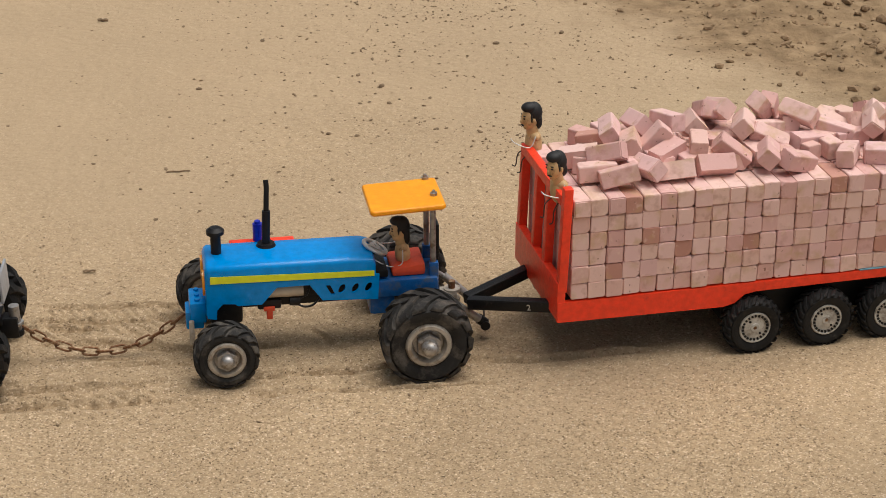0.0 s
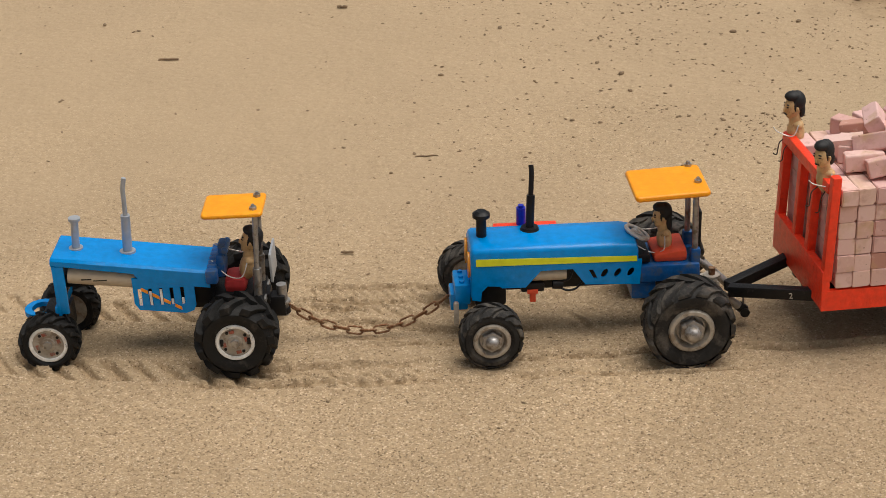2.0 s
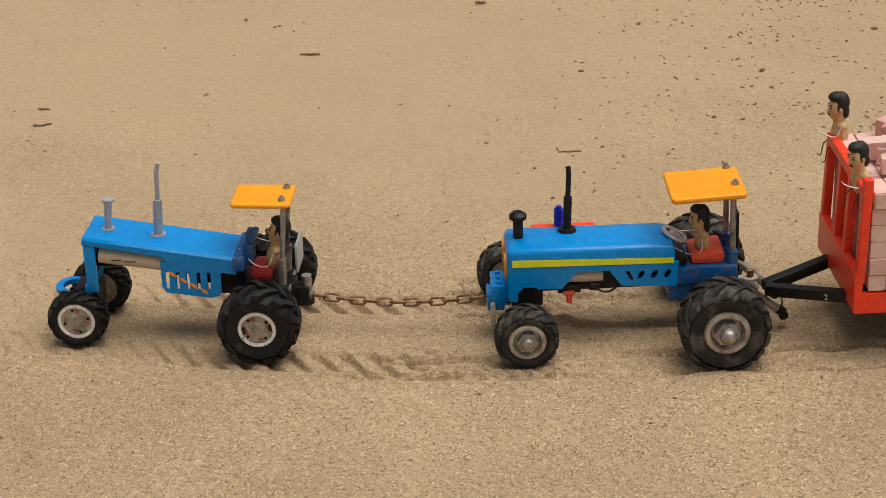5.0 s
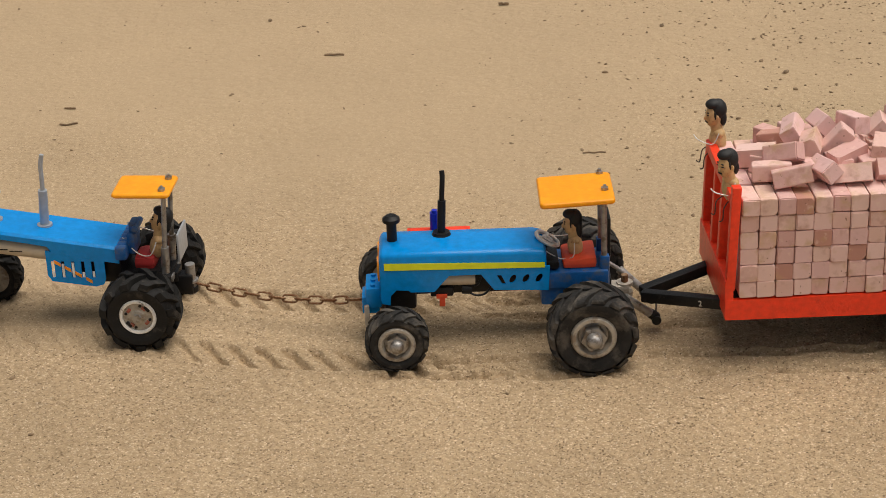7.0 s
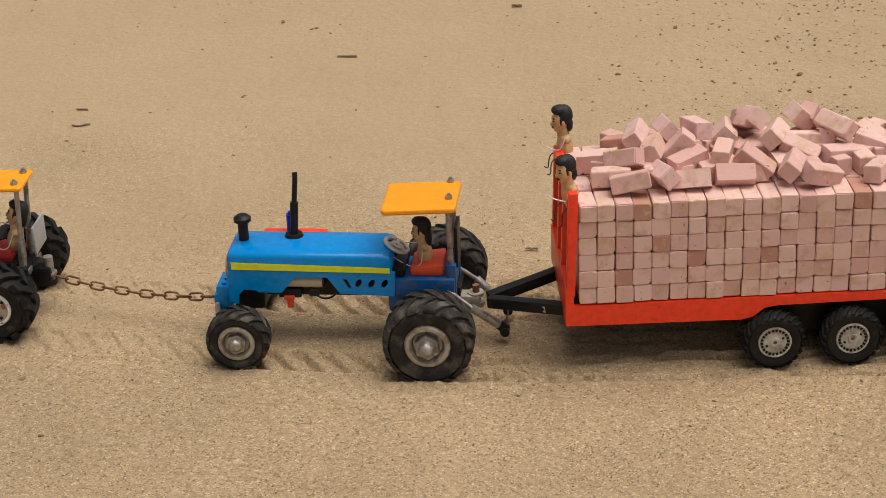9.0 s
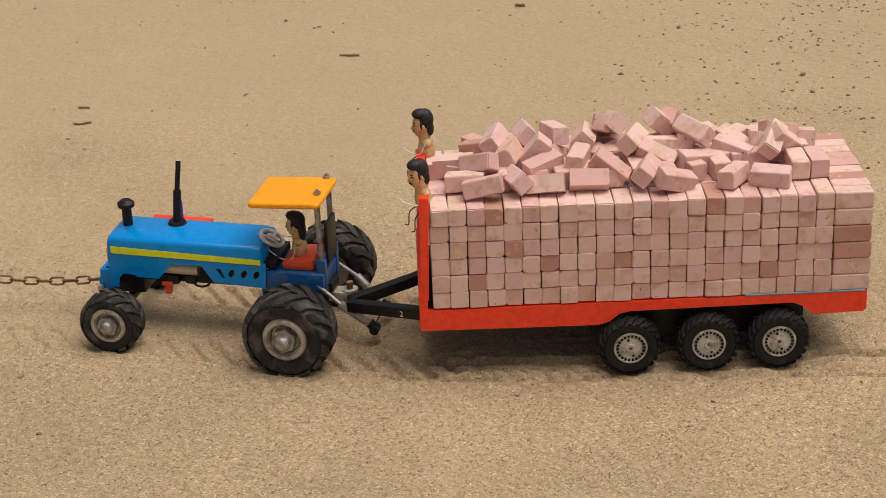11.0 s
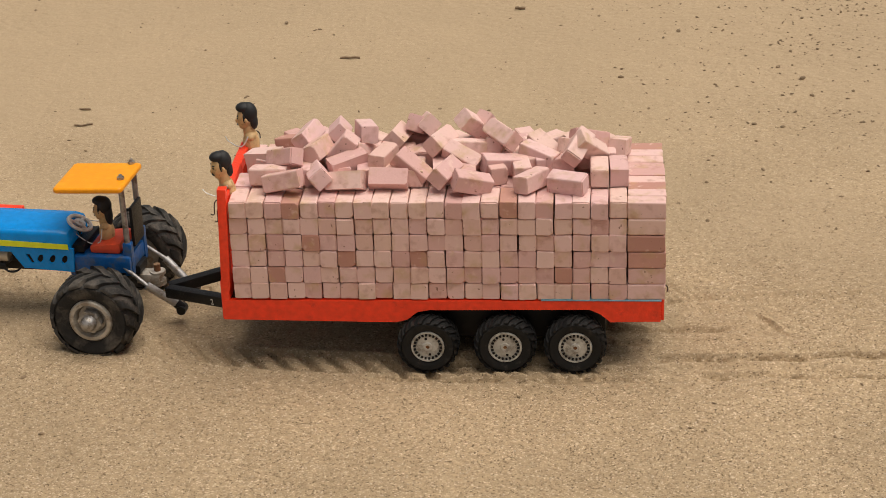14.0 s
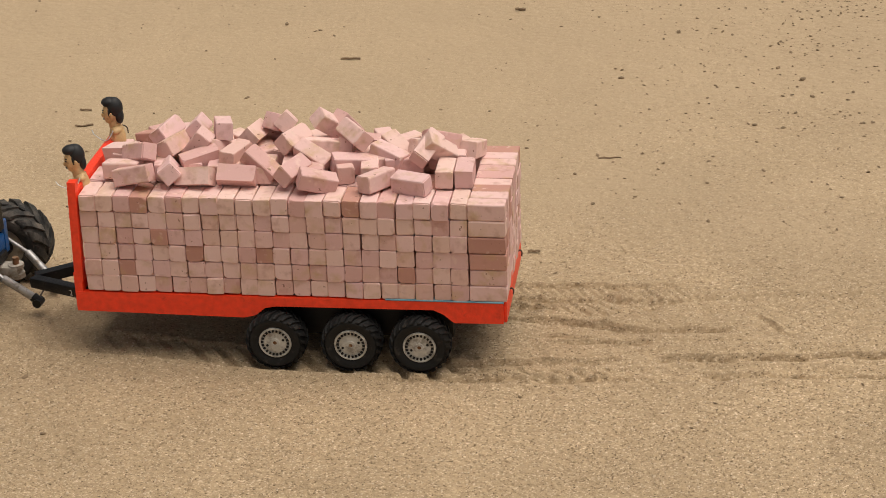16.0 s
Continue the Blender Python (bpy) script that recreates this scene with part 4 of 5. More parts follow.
# ---- towing tractor in front ----
def build_tow_tractor():
    t = thing("toy_tractor", "handmade blue toy tractor with open slotted hood towing by chain", "toy tractor", "toy tractors")
    t.matrix_basis = TOW_TRACTOR_WAY[0][1]
    # hood of bent sheet metal, sloping down to the back
    bm = bmesh.new()
    prof = lambda x: 0.1385 - (0.213 - x) * 0.142
    secs = []
    for x, drop in ((0.2135, 0.009), (0.2115, 0.009), (0.16, 0.010), (0.118, 0.011), (0.112, 0.019), (0.06, 0.021), (0.030, 0.021)):
        z = prof(x) - (0.002 if x > 0.213 else 0)
        outer = [(0.037, z - drop), (0.037, z - 0.003), (0.034, z), (-0.029, z), (-0.032, z - 0.003), (-0.032, z - drop)]
        inner = [(-0.0304, z - drop), (-0.0304, z - 0.004), (-0.028, z - 0.0016), (0.033, z - 0.0016), (0.0354, z - 0.004), (0.0354, z - drop)]
        secs.append([bm.verts.new((x, y, h)) for y, h in outer + inner])
    for a, b in zip(secs, secs[1:]):
        for i in range(12):
            bm.faces.new((a[i], a[(i + 1) % 12], b[(i + 1) % 12], b[i]))
    for ring in (secs[0], secs[-1]):
        for i in range(5):
            bm.faces.new((ring[i], ring[i + 1], ring[10 - i], ring[11 - i]))
    part("hood", bm, BLUE, t, "glossy blue bent sheet-metal hood")
    # crumpled rear lip
    bm = bmesh.new()
    for k in range(7):
        y = -0.034 + k * 0.0113
        box(bm, 0.020 + 0.002 * (k % 2), 0.034, y - 0.0058, y + 0.0058, prof(0.03) - 0.016 - 0.002 * (k % 3), prof(0.03) + 0.001, 0.0025)
    part("hood_lip", bm, BLUE_DARK, t)
    # front frame
    bm = bmesh.new()
    box(bm, 0.199, 0.2125, 0.033, 0.0365, 0.066, 0.1275, 0.0008)
    box(bm, 0.2090, 0.2128, 0.016, 0.0368, 0.066, 0.1285, 0.0008)
    box(bm, 0.2085, 0.2125, -0.0318, -0.016, 0.066, 0.1285, 0.0008)
    box(bm, 0.2088, 0.2160, -0.0315, 0.0365, 0.062, 0.075, 0.001)
    part("front_frame", bm, BLUE, t)
    bm = bmesh.new()
    for k in range(5):
        box(bm, 0.206, 0.209, -0.026, 0.026, 0.078 + k * 0.010, 0.081 + k * 0.010, 0.0005)
    part("grille", bm, BLACK, t)
    # rounded bumper loop
    bm = bmesh.new()
    plate(bm, oval(0, 0, 0.020, 0.022), [oval(0, 0, 0.011, 0.014)], -0.003, 0.003)
    bmesh.ops.transform(bm, matrix=pose(0.240, 0.004, 0.058, 90), verts=bm.verts[:])
    part("bumper", bm, BLUE, t, "rounded blue front bumper loop")
    # slotted side panel
    slots = [[(0.1113 - k * 0.0125, 0.072), (0.1157 - k * 0.0125, 0.072), (0.1157 - k * 0.0125, 0.094), (0.1113 - k * 0.0125, 0.094)] for k in range(5)]
    for y, sign in ((0.0345, 1), (-0.0365, -1)):
        bm = bmesh.new()
        plate(bm, [(0.121, 0.108), (0.121, 0.075), (0.116, 0.067), (0.062, 0.060), (0.052, 0.063), (0.049, 0.070), (0.049, 0.100)], slots, y, y + 0.0022)
        part("side_panel", bm, BLUE, t, "slotted blue side panel with orange diagonal band")
        bm = bmesh.new()
        z0 = y + (0.0032 if sign > 0 else -0.001)
        for k in range(4):
            x0, x1 = 0.1111 - k * 0.0125, 0.1034 - k * 0.0125
            h0, h1 = 0.1015 - (0.1205 - x0) * 0.60, 0.1015 - (0.1205 - x1) * 0.60
            plate(bm, [(x0, h0), (x1, h1), (x1, h1 - 0.0042), (x0, h0 - 0.0042)], [], z0 - 0.0009, z0 - 0.0003)
        part("diagonal_band", bm, GLASSY, t)
        for k in range(5):
            bm = bmesh.new()
            x = 0.1135 - k * 0.0125
            box(bm, x - 0.0014, x + 0.0014, y + 0.0004, y + 0.0016, 0.0722, (0.080, 0.090, 0.092, 0.079, 0.080)[k], 0)
            part("slot_backing", bm, WHITE, t, "white strip behind the slot")
    # motor, battery and chassis
    bm = bmesh.new()
    rod(bm, (0.196, 0.024, 0.112), (0.118, 0.024, 0.102), 0.0108, seg=24)
    part("battery", bm, BEIGE, t, "beige battery cylinder under the hood")
    bm = bmesh.new()
    box(bm, 0.168, 0.180, 0.0342, 0.0350, 0.108, 0.1095, 0, Matrix.Identity(4))
    box(bm, 0.150, 0.166, 0.0342, 0.0350, 0.1060, 0.1072, 0, Matrix.Identity(4))
    part("battery_print", bm, BLACK, t)
    bm = bmesh.new()
    box(bm, 0.09, 0.215, -0.012, 0.010, 0.088, 0.104, 0.002)
    box(bm, -0.035, 0.06, -0.014, 0.014, 0.055, 0.068, 0.002)
    box(bm, 0.03, 0.112, -0.028, 0.028, 0.066, 0.100, 0.003)
    box(bm, -0.03, 0.035, -0.032, 0.032, 0.045, 0.072, 0.004)
    box(bm, 0.205, 0.235, -0.02, 0.02, 0.030, 0.062, 0.003)
    part("chassis", bm, BLACK, t)
    bm = bmesh.new()
    rod(bm, (0.227, -0.050, 0.0345), (0.227, 0.040, 0.0345), 0.005)
    part("front_axle", bm, STEEL, t)
    bm = bmesh.new()
    rod(bm, (0, -0.075, 0.0455), (0, 0.075, 0.0455), 0.008)
    part("rear_axle", bm, STEEL, t)
    # pipes on the hood
    z = prof(0.188)
    bm = bmesh.new()
    rod(bm, (0.1885, 0.002, z - 0.002), (0.1855, 0.002, 0.1710), 0.0046)
    rod(bm, (0.1855, 0.002, 0.1705), (0.1853, 0.002, 0.1740), 0.0072, seg=18)
    rod(bm, (0.1885, 0.002, z - 0.001), (0.1885, 0.002, z + 0.0012), 0.0085, seg=18)
    part("intake_pipe", bm, PALE_STEEL, t, "grey steel intake pipe with flat cap")
    z = prof(0.125)
    bm = bmesh.new()
    rod(bm, (0.1285, 0.000, z - 0.002), (0.1285, 0.000, z + 0.002), 0.0095, seg=18)
    rod(bm, (0.1285, 0.000, z), (0.1250, 0.002, 0.174), 0.0056)
    wire(bm, [(0.1250, 0.002, 0.173), (0.1242, 0.002, 0.192), (0.1238, 0.002, 0.206), (0.1208, 0.002, 0.221)], 0.0028, 10)
    part("exhaust_pipe", bm, PALE_STEEL, t, "grey steel exhaust pipe, bent at the top")
    # seat, steering, canopy
    bm = bmesh.new()
    box(bm, -0.010, 0.017, -0.020, 0.022, 0.074, 0.092, 0.008)
    part("seat", bm, SEAT_DARK, t, "dark red cushion seat")
    bm = bmesh.new()
    box(bm, -0.018, 0.018, -0.026, 0.026, 0.066, 0.077, 0.004)
    part("seat_base", bm, BLACK, t)
    bm = bmesh.new()
    box(bm, 0.014, 0.024, -0.016, 0.016, 0.094, 0.122, 0.003)
    box(bm, 0.012, 0.021, -0.010, 0.012, 0.118, 0.134, 0.003)
    rod(bm, (0.012, -0.014, 0.128), (0.012, 0.016, 0.128), 0.004)
    part("steering_wheel", bm, BLUE_DARK, t, "dark blue steering column and wheel")
    for y in (0.0205, -0.018):
        bm = bmesh.new()
        rod(bm, (-0.022, y, 0.070), (-0.0290, y, 0.179), 0.0032)
        rod(bm, (-0.022, y, 0.066), (-0.0245, y, 0.106), 0.0052)
        box(bm, -0.032, -0.012, y - 0.007, y + 0.007, 0.062, 0.069, 0.001)
        part("canopy_post", bm, STEEL, t, "dull steel canopy post")
    bm = bmesh.new()
    box(bm, -0.042, -0.039, -0.027, 0.020, 0.086, 0.122, 0.001)
    part("back_plate", bm, PALE_STEEL, t)
    roof(t, -0.039, 0.0325, -0.026, 0.035, 0.1765, 0.1825, [(-0.029, -0.014), (-0.028, 0.0225)])
    # hitch
    bm = bmesh.new()
    box(bm, -0.052, -0.028, -0.010, 0.010, 0.036, 0.062, 0.003)
    rod(bm, (-0.048, 0, 0.037), (-0.048, 0, 0.043), 0.0085, seg=16)
    part("hitch_bracket", bm, BLACK, t)
    bm = bmesh.new()
    rod(bm, (-0.048, 0, 0.034), (-0.048, 0, 0.074), 0.0062, seg=14)
    rod(bm, (-0.048, 0, 0.050), (-0.048, 0, 0.053), 0.0092, seg=14)
    part("hitch_pin", bm, STEEL, t, "thick dull steel hitch pin")
    for y, s in ((0.070, 1), (-0.077, -1)):
        wheel(t, 0, y, 0.0455, s, "tow_rear")
    for x, y, s in ((0.227, 0.038, 1), (0.219, -0.050, -1)):
        wheel(t, x, y, 0.0335, s, "tow_front")
    return t


# ---- second tractor ----
def build_tractor():
    t = thing("toy_tractor", "handmade blue toy tractor with lime stripe and orange canopy roof", "toy tractor", "toy tractors")
    t.matrix_basis = TRACTOR_WAY[0][1]
    c = 0.008
    # hood: rounded box with a cut-away side profile
    bm = bmesh.new()
    secs = []
    for x, dz, ins in ((0.2475, -0.006, 0.004), (0.2455, -0.002, 0.0012), (0.242, 0, 0), (0.15, -0.0005, 0), (0.062, -0.001, 0), (0.052, -0.003, 0.0015), (0.049, -0.008, 0.004)):
        top = 0.1235 + dz
        w = 0.0375 - ins
        ring = [(w, 0.100), (w, top - 0.006), (w - 0.0015, top - 0.0025), (w - 0.005, top - 0.0005), (w * 0.5, top + 0.0006), (0, top + 0.001), (-w * 0.5, top + 0.0006), (-w + 0.005, top - 0.0005), (-w + 0.0015, top - 0.0025), (-w, top - 0.006), (-w, 0.100)]
        secs.append([bm.verts.new((x, c + (y if y > 0 else y * 0.84), z)) for y, z in ring])
    for a, b in zip(secs, secs[1:]):
        for i in range(10):
            bm.faces.new((a[i], a[i + 1], b[i + 1], b[i]))
    bm.faces.new(secs[0]), bm.faces.new(secs[-1])
    part("hood", bm, BLUE, t, "glossy blue painted hood with brushed enamel")
    # side plates with leaning oval slots
    slots = [[(0.1085, 0.0905), (0.1030, 0.0905), (0.0975, 0.0785), (0.1020, 0.0785)]] + [oval(0.0895 - k * 0.0157, 0.0850, 0.0033, 0.0062, 30) for k in range(3)]
    side = [(0.2465, 0.1005), (0.2465, 0.058), (0.236, 0.056), (0.235, 0.068), (0.228, 0.0755), (0.214, 0.0745), (0.211, 0.072), (0.183, 0.0715), (0.165, 0.092), (0.127, 0.0925), (0.112, 0.0715), (0.047, 0.0685), (0.045, 0.1005)]
    for y0, y1 in ((c + 0.0345, c + 0.0372), (c - 0.0314, c - 0.0287)):
        bm = bmesh.new()
        plate(bm, side, slots, y0, y1)
        # the far panel takes the darker blue, the near one the hood's blue
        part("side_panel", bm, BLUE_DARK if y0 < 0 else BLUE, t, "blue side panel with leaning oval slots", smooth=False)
        bm = bmesh.new()
        s = 1 if y0 > 0 else -1
        edge = y1 if s > 0 else y0
        plate(bm, [(0.2415, 0.1113), (0.2415, 0.1022), (0.0512, 0.0992), (0.0512, 0.1060)], [], edge + s * 0.0004, edge + s * 0.0010)
        part("stripe", bm, LIME, t, "lime yellow stripe")
    bm = bmesh.new()
    box(bm, 0.243, 0.2475, c - 0.028, c + 0.034, 0.060, 0.102, 0.001)
    part("front_panel", bm, BLUE, t)
    for y in (c + 0.020, c - 0.020):
        bm = bmesh.new()
        plate(bm, oval(0, 0, 0.012, 0.016), [], -0.0015, 0.0015)
        bmesh.ops.transform(bm, matrix=pose(0.2485, y, 0.097, 0, 0, 90), verts=bm.verts[:])
        part("headlight", bm, GLASSY, t, "amber painted headlight")
    # front weight block and hook
    bm = bmesh.new()
    box(bm, 0.247, 0.266, c - 0.020, c + 0.024, 0.046, 0.072, 0.0025)
    box(bm, 0.250, 0.271, c - 0.014, c + 0.018, 0.036, 0.058, 0.0025)
    for k in range(3):
        rod(bm, (0.257, c - 0.012 + 0.014 * k, 0.071), (0.257, c - 0.012 + 0.014 * k, 0.0745), 0.003, seg=8)
    part("front_weight", bm, BLUE, t, "rough blue painted front weight block")
    bm = bmesh.new()
    box(bm, 0.262, 0.268, c + 0.024, c + 0.031, 0.022, 0.052, 0.002)
    part("bracket", bm, RIM, t, "bare pale metal bracket")
    # chassis, engine bits and gearbox
    bm = bmesh.new()
    box(bm, -0.030, 0.245, c - 0.015, c + 0.015, 0.058, 0.070, 0.002)
    box(bm, 0.205, 0.243, c - 0.027, c + 0.030, 0.046, 0.078, 0.004)
    box(bm, 0.060, 0.20, c - 0.026, c + 0.020, 0.070, 0.099, 0.003)
    part("chassis", bm, BLACK, t)
    bm = bmesh.new()
    box(bm, -0.025, 0.048, c - 0.034, c + 0.034, 0.068, 0.0895, 0.003)
    box(bm, 0.026, 0.056, c - 0.026, c + 0.030, 0.044, 0.070, 0.005)
    part("gearbox", bm, BLUE_DARK, t, "dark blue gearbox and seat frame")
    bm = bmesh.new()
    rod(bm, (0.180, c + 0.026, 0.084), (0.134, c + 0.026, 0.083), 0.0085, seg=20)
    part("fuel_cylinder", bm, BEIGE, t, "beige metal cylinder under the hood")
    bm = bmesh.new()
    box(bm, 0.160, 0.188, c + 0.012, c + 0.032, 0.062, 0.074, 0.003)
    rod(bm, (0.150, c + 0.028, 0.070), (0.138, c + 0.028, 0.069), 0.006, seg=14)
    part("pump", bm, BLACK, t)
    bm = bmesh.new()
    box(bm, 0.1705, 0.1775, c + 0.026, c + 0.034, 0.050, 0.064, 0.001)
    box(bm, 0.168, 0.181, c + 0.029, c + 0.035, 0.061, 0.066, 0.001)
    part("switch_tab", bm, SEAT_RED, t, "red plastic tab")
    bm = bmesh.new()
    wire(bm, [(0.146, c + 0.03, 0.071), (0.135, c + 0.034, 0.064), (0.122, c + 0.034, 0.066), (0.112, c + 0.030, 0.078)], 0.0014)
    wire(bm, [(0.142, c + 0.03, 0.074), (0.131, c + 0.033, 0.078), (0.126, c + 0.030, 0.090)], 0.0014)
    part("cable", bm, BLACK, t)
    bm = bmesh.new()
    rod(bm, (0.229, -0.085, 0.0355), (0.229, 0.100, 0.0355), 0.006)
    part("front_axle", bm, BLACK, t)
    bm = bmesh.new()
    rod(bm, (0, -0.09, 0.0455), (0, 0.110, 0.0455), 0.010)
    part("rear_axle", bm, BLACK, t)
    # pipes on the hood
    bm = bmesh.new()
    rod(bm, (0.2315, c, 0.122), (0.2315, c, 0.152), 0.0062)
    rod(bm, (0.2315, c, 0.149), (0.2315, c, 0.1535), 0.0105, seg=20)
    rod(bm, (0.2315, c, 0.1535), (0.2315, c, 0.1570), 0.0105, 0.006, seg=20)
    part("intake_pipe", bm, BLACK, t, "black intake pipe with round cap")
    bm = bmesh.new()
    rod(bm, (0.1725, c - 0.013, 0.122), (0.1725, c - 0.013, 0.1275), 0.0125, 0.010, seg=20)
    rod(bm, (0.1725, c - 0.013, 0.124), (0.1705, c - 0.018, 0.166), 0.0050)
    wire(bm, [(0.1705, c - 0.018, 0.165), (0.1695, c - 0.021, 0.182), (0.1688, c - 0.024, 0.193), (0.1692, c - 0.027, 0.201)], 0.0032, 10)
    part("exhaust_pipe", bm, BLACK, t, "black exhaust pipe, bent at the top")
    bm = bmesh.new()
    rod(bm, (0.1800, -0.031, 0.117), (0.1800, -0.031, 0.141), 0.0058, seg=18)
    rod(bm, (0.1800, -0.031, 0.141), (0.1800, -0.031, 0.1445), 0.0035, seg=14)
    part("oil_bottle", bm, COBALT, t, "small cobalt blue bottle")
    bm = bmesh.new()
    box(bm, 0.137, 0.214, -0.037, -0.0235, 0.111, 0.1195, 0.002)
    part("side_tray", bm, RED, t, "red tray on the hood's far edge")
    # seat, steering and canopy
    bm = bmesh.new()
    vs = box(bm, -0.0115, 0.029, -0.018, 0.034, 0.0895, 0.1025, 0.005)
    for v in vs:
        v.co.z += 0.0025 * (0.008 - v.co.x) / 0.02 if v.co.z > 0.1 else 0
    part("seat", bm, SEAT_RED, t, "faded red plastic seat")
    bm = bmesh.new()
    ring = [(0.0145 * math.cos(k * math.pi / 10), 0.0145 * math.sin(k * math.pi / 10), 0) for k in range(21)]
    wire(bm, ring, 0.0026)
    rod(bm, (0, 0, -0.001), (0, 0, 0.0015), 0.0075, seg=16)
    rod(bm, (0, 0, 0.001), (0, 0, 0.0035), 0.0025, seg=10)
    for k in range(3):
        a = 2.1 * k + 0.5
        rod(bm, (0, 0, 0), (0.0145 * math.cos(a), 0.0145 * math.sin(a), 0), 0.0024, seg=8)
    bmesh.ops.transform(bm, matrix=pose(0.046, c + 0.004, 0.1205, 0, -28), verts=bm.verts[:])
    part("steering_wheel", bm, WIRE, t, "pale metal steering wheel")
    bm = bmesh.new()
    rod(bm, (0.052, c, 0.100), (0.046, c + 0.004, 0.1205), 0.003)
    box(bm, 0.034, 0.050, c - 0.030, c + 0.030, 0.092, 0.102, 0.002)
    part("dashboard", bm, BLACK, t)
    for y in (0.0316, -0.0176):
        bm = bmesh.new()
        rod(bm, (-0.0205, y, 0.094), (-0.0195, y, 0.187), 0.0036)
        part("canopy_post", bm, STEEL, t, "dull steel canopy post")
        bm = bmesh.new()
        box(bm, -0.0265, -0.0150, y - 0.005, y + 0.005, 0.062, 0.106, 0.002)
        part("post_socket", bm, BLUE_DARK, t)
    bm = bmesh.new()
    box(bm, -0.0285, -0.0245, -0.010, 0.026, 0.098, 0.150, 0.001)
    part("back_plate", bm, BLACK, t)
    roof(t, -0.0310, 0.0570, -0.0215, 0.0615, 0.1835, 0.1905, [(-0.0186, -0.0176), (-0.021, 0.0316)], 2.6)
    # three-point linkage and hitch
    for y0, y1, y2 in ((0.038, 0.044, 0.032), (-0.030, -0.034, -0.024)):
        bm = bmesh.new()
        rod(bm, (-0.006, y0, 0.083), (-0.046, y1, 0.053), 0.0026)
        rod(bm, (-0.044, y1, 0.0545), (-0.078, y2, 0.024), 0.0052)
        arm = part("lift_arm", bm, STEEL, t, "dusty steel hydraulic lift arm")
        bm = bmesh.new()
        rod(bm, (-0.076, y2, 0.026), (-0.084, y2, 0.019), 0.0062, seg=10)
        rod(bm, (-0.083, y2 - 0.007, 0.0185), (-0.083, y2 + 0.007, 0.0185), 0.0058, seg=12)
        part("knuckle", bm, BLACK, arm, "dark steel ball knuckle")
    bm = bmesh.new()
    wire(bm, [(-0.082, 0.032, 0.020), (-0.085, 0.01, 0.030), (-0.080, -0.024, 0.020)], 0.0012)
    part("arm_wire", bm, DARK_WIRE, t)
    bm = bmesh.new()
    box(bm, -0.052, -0.022, c - 0.010, c + 0.010, 0.043, 0.056, 0.002)
    rod(bm, (-0.047, c, 0.040), (-0.047, c, 0.046), 0.0100, seg=20)
    rod(bm, (-0.047, c, 0.054), (-0.047, c, 0.058), 0.0100, seg=20)
    part("hitch_plate", bm, RIM, t, "pale metal hitch rings")
    bm = bmesh.new()
    rod(bm, (-0.047, c, 0.036), (-0.047, c, 0.067), 0.0042, seg=12)
    part("hitch_pin", bm, RUST, t, "worn brass-coloured hitch pin")
    for y, s in ((0.105, 1), (-0.079, -1)):
        wheel(t, 0, y, 0.0460, s, "tractor_rear")
    for x, y, s in ((0.229, 0.091, 1), (0.241, -0.084, -1)):
        wheel(t, x, y, 0.0345, s, "tractor_front")
    return t


# ---- trailer ----
NEAR, FAR = 0.0856, -0.0945


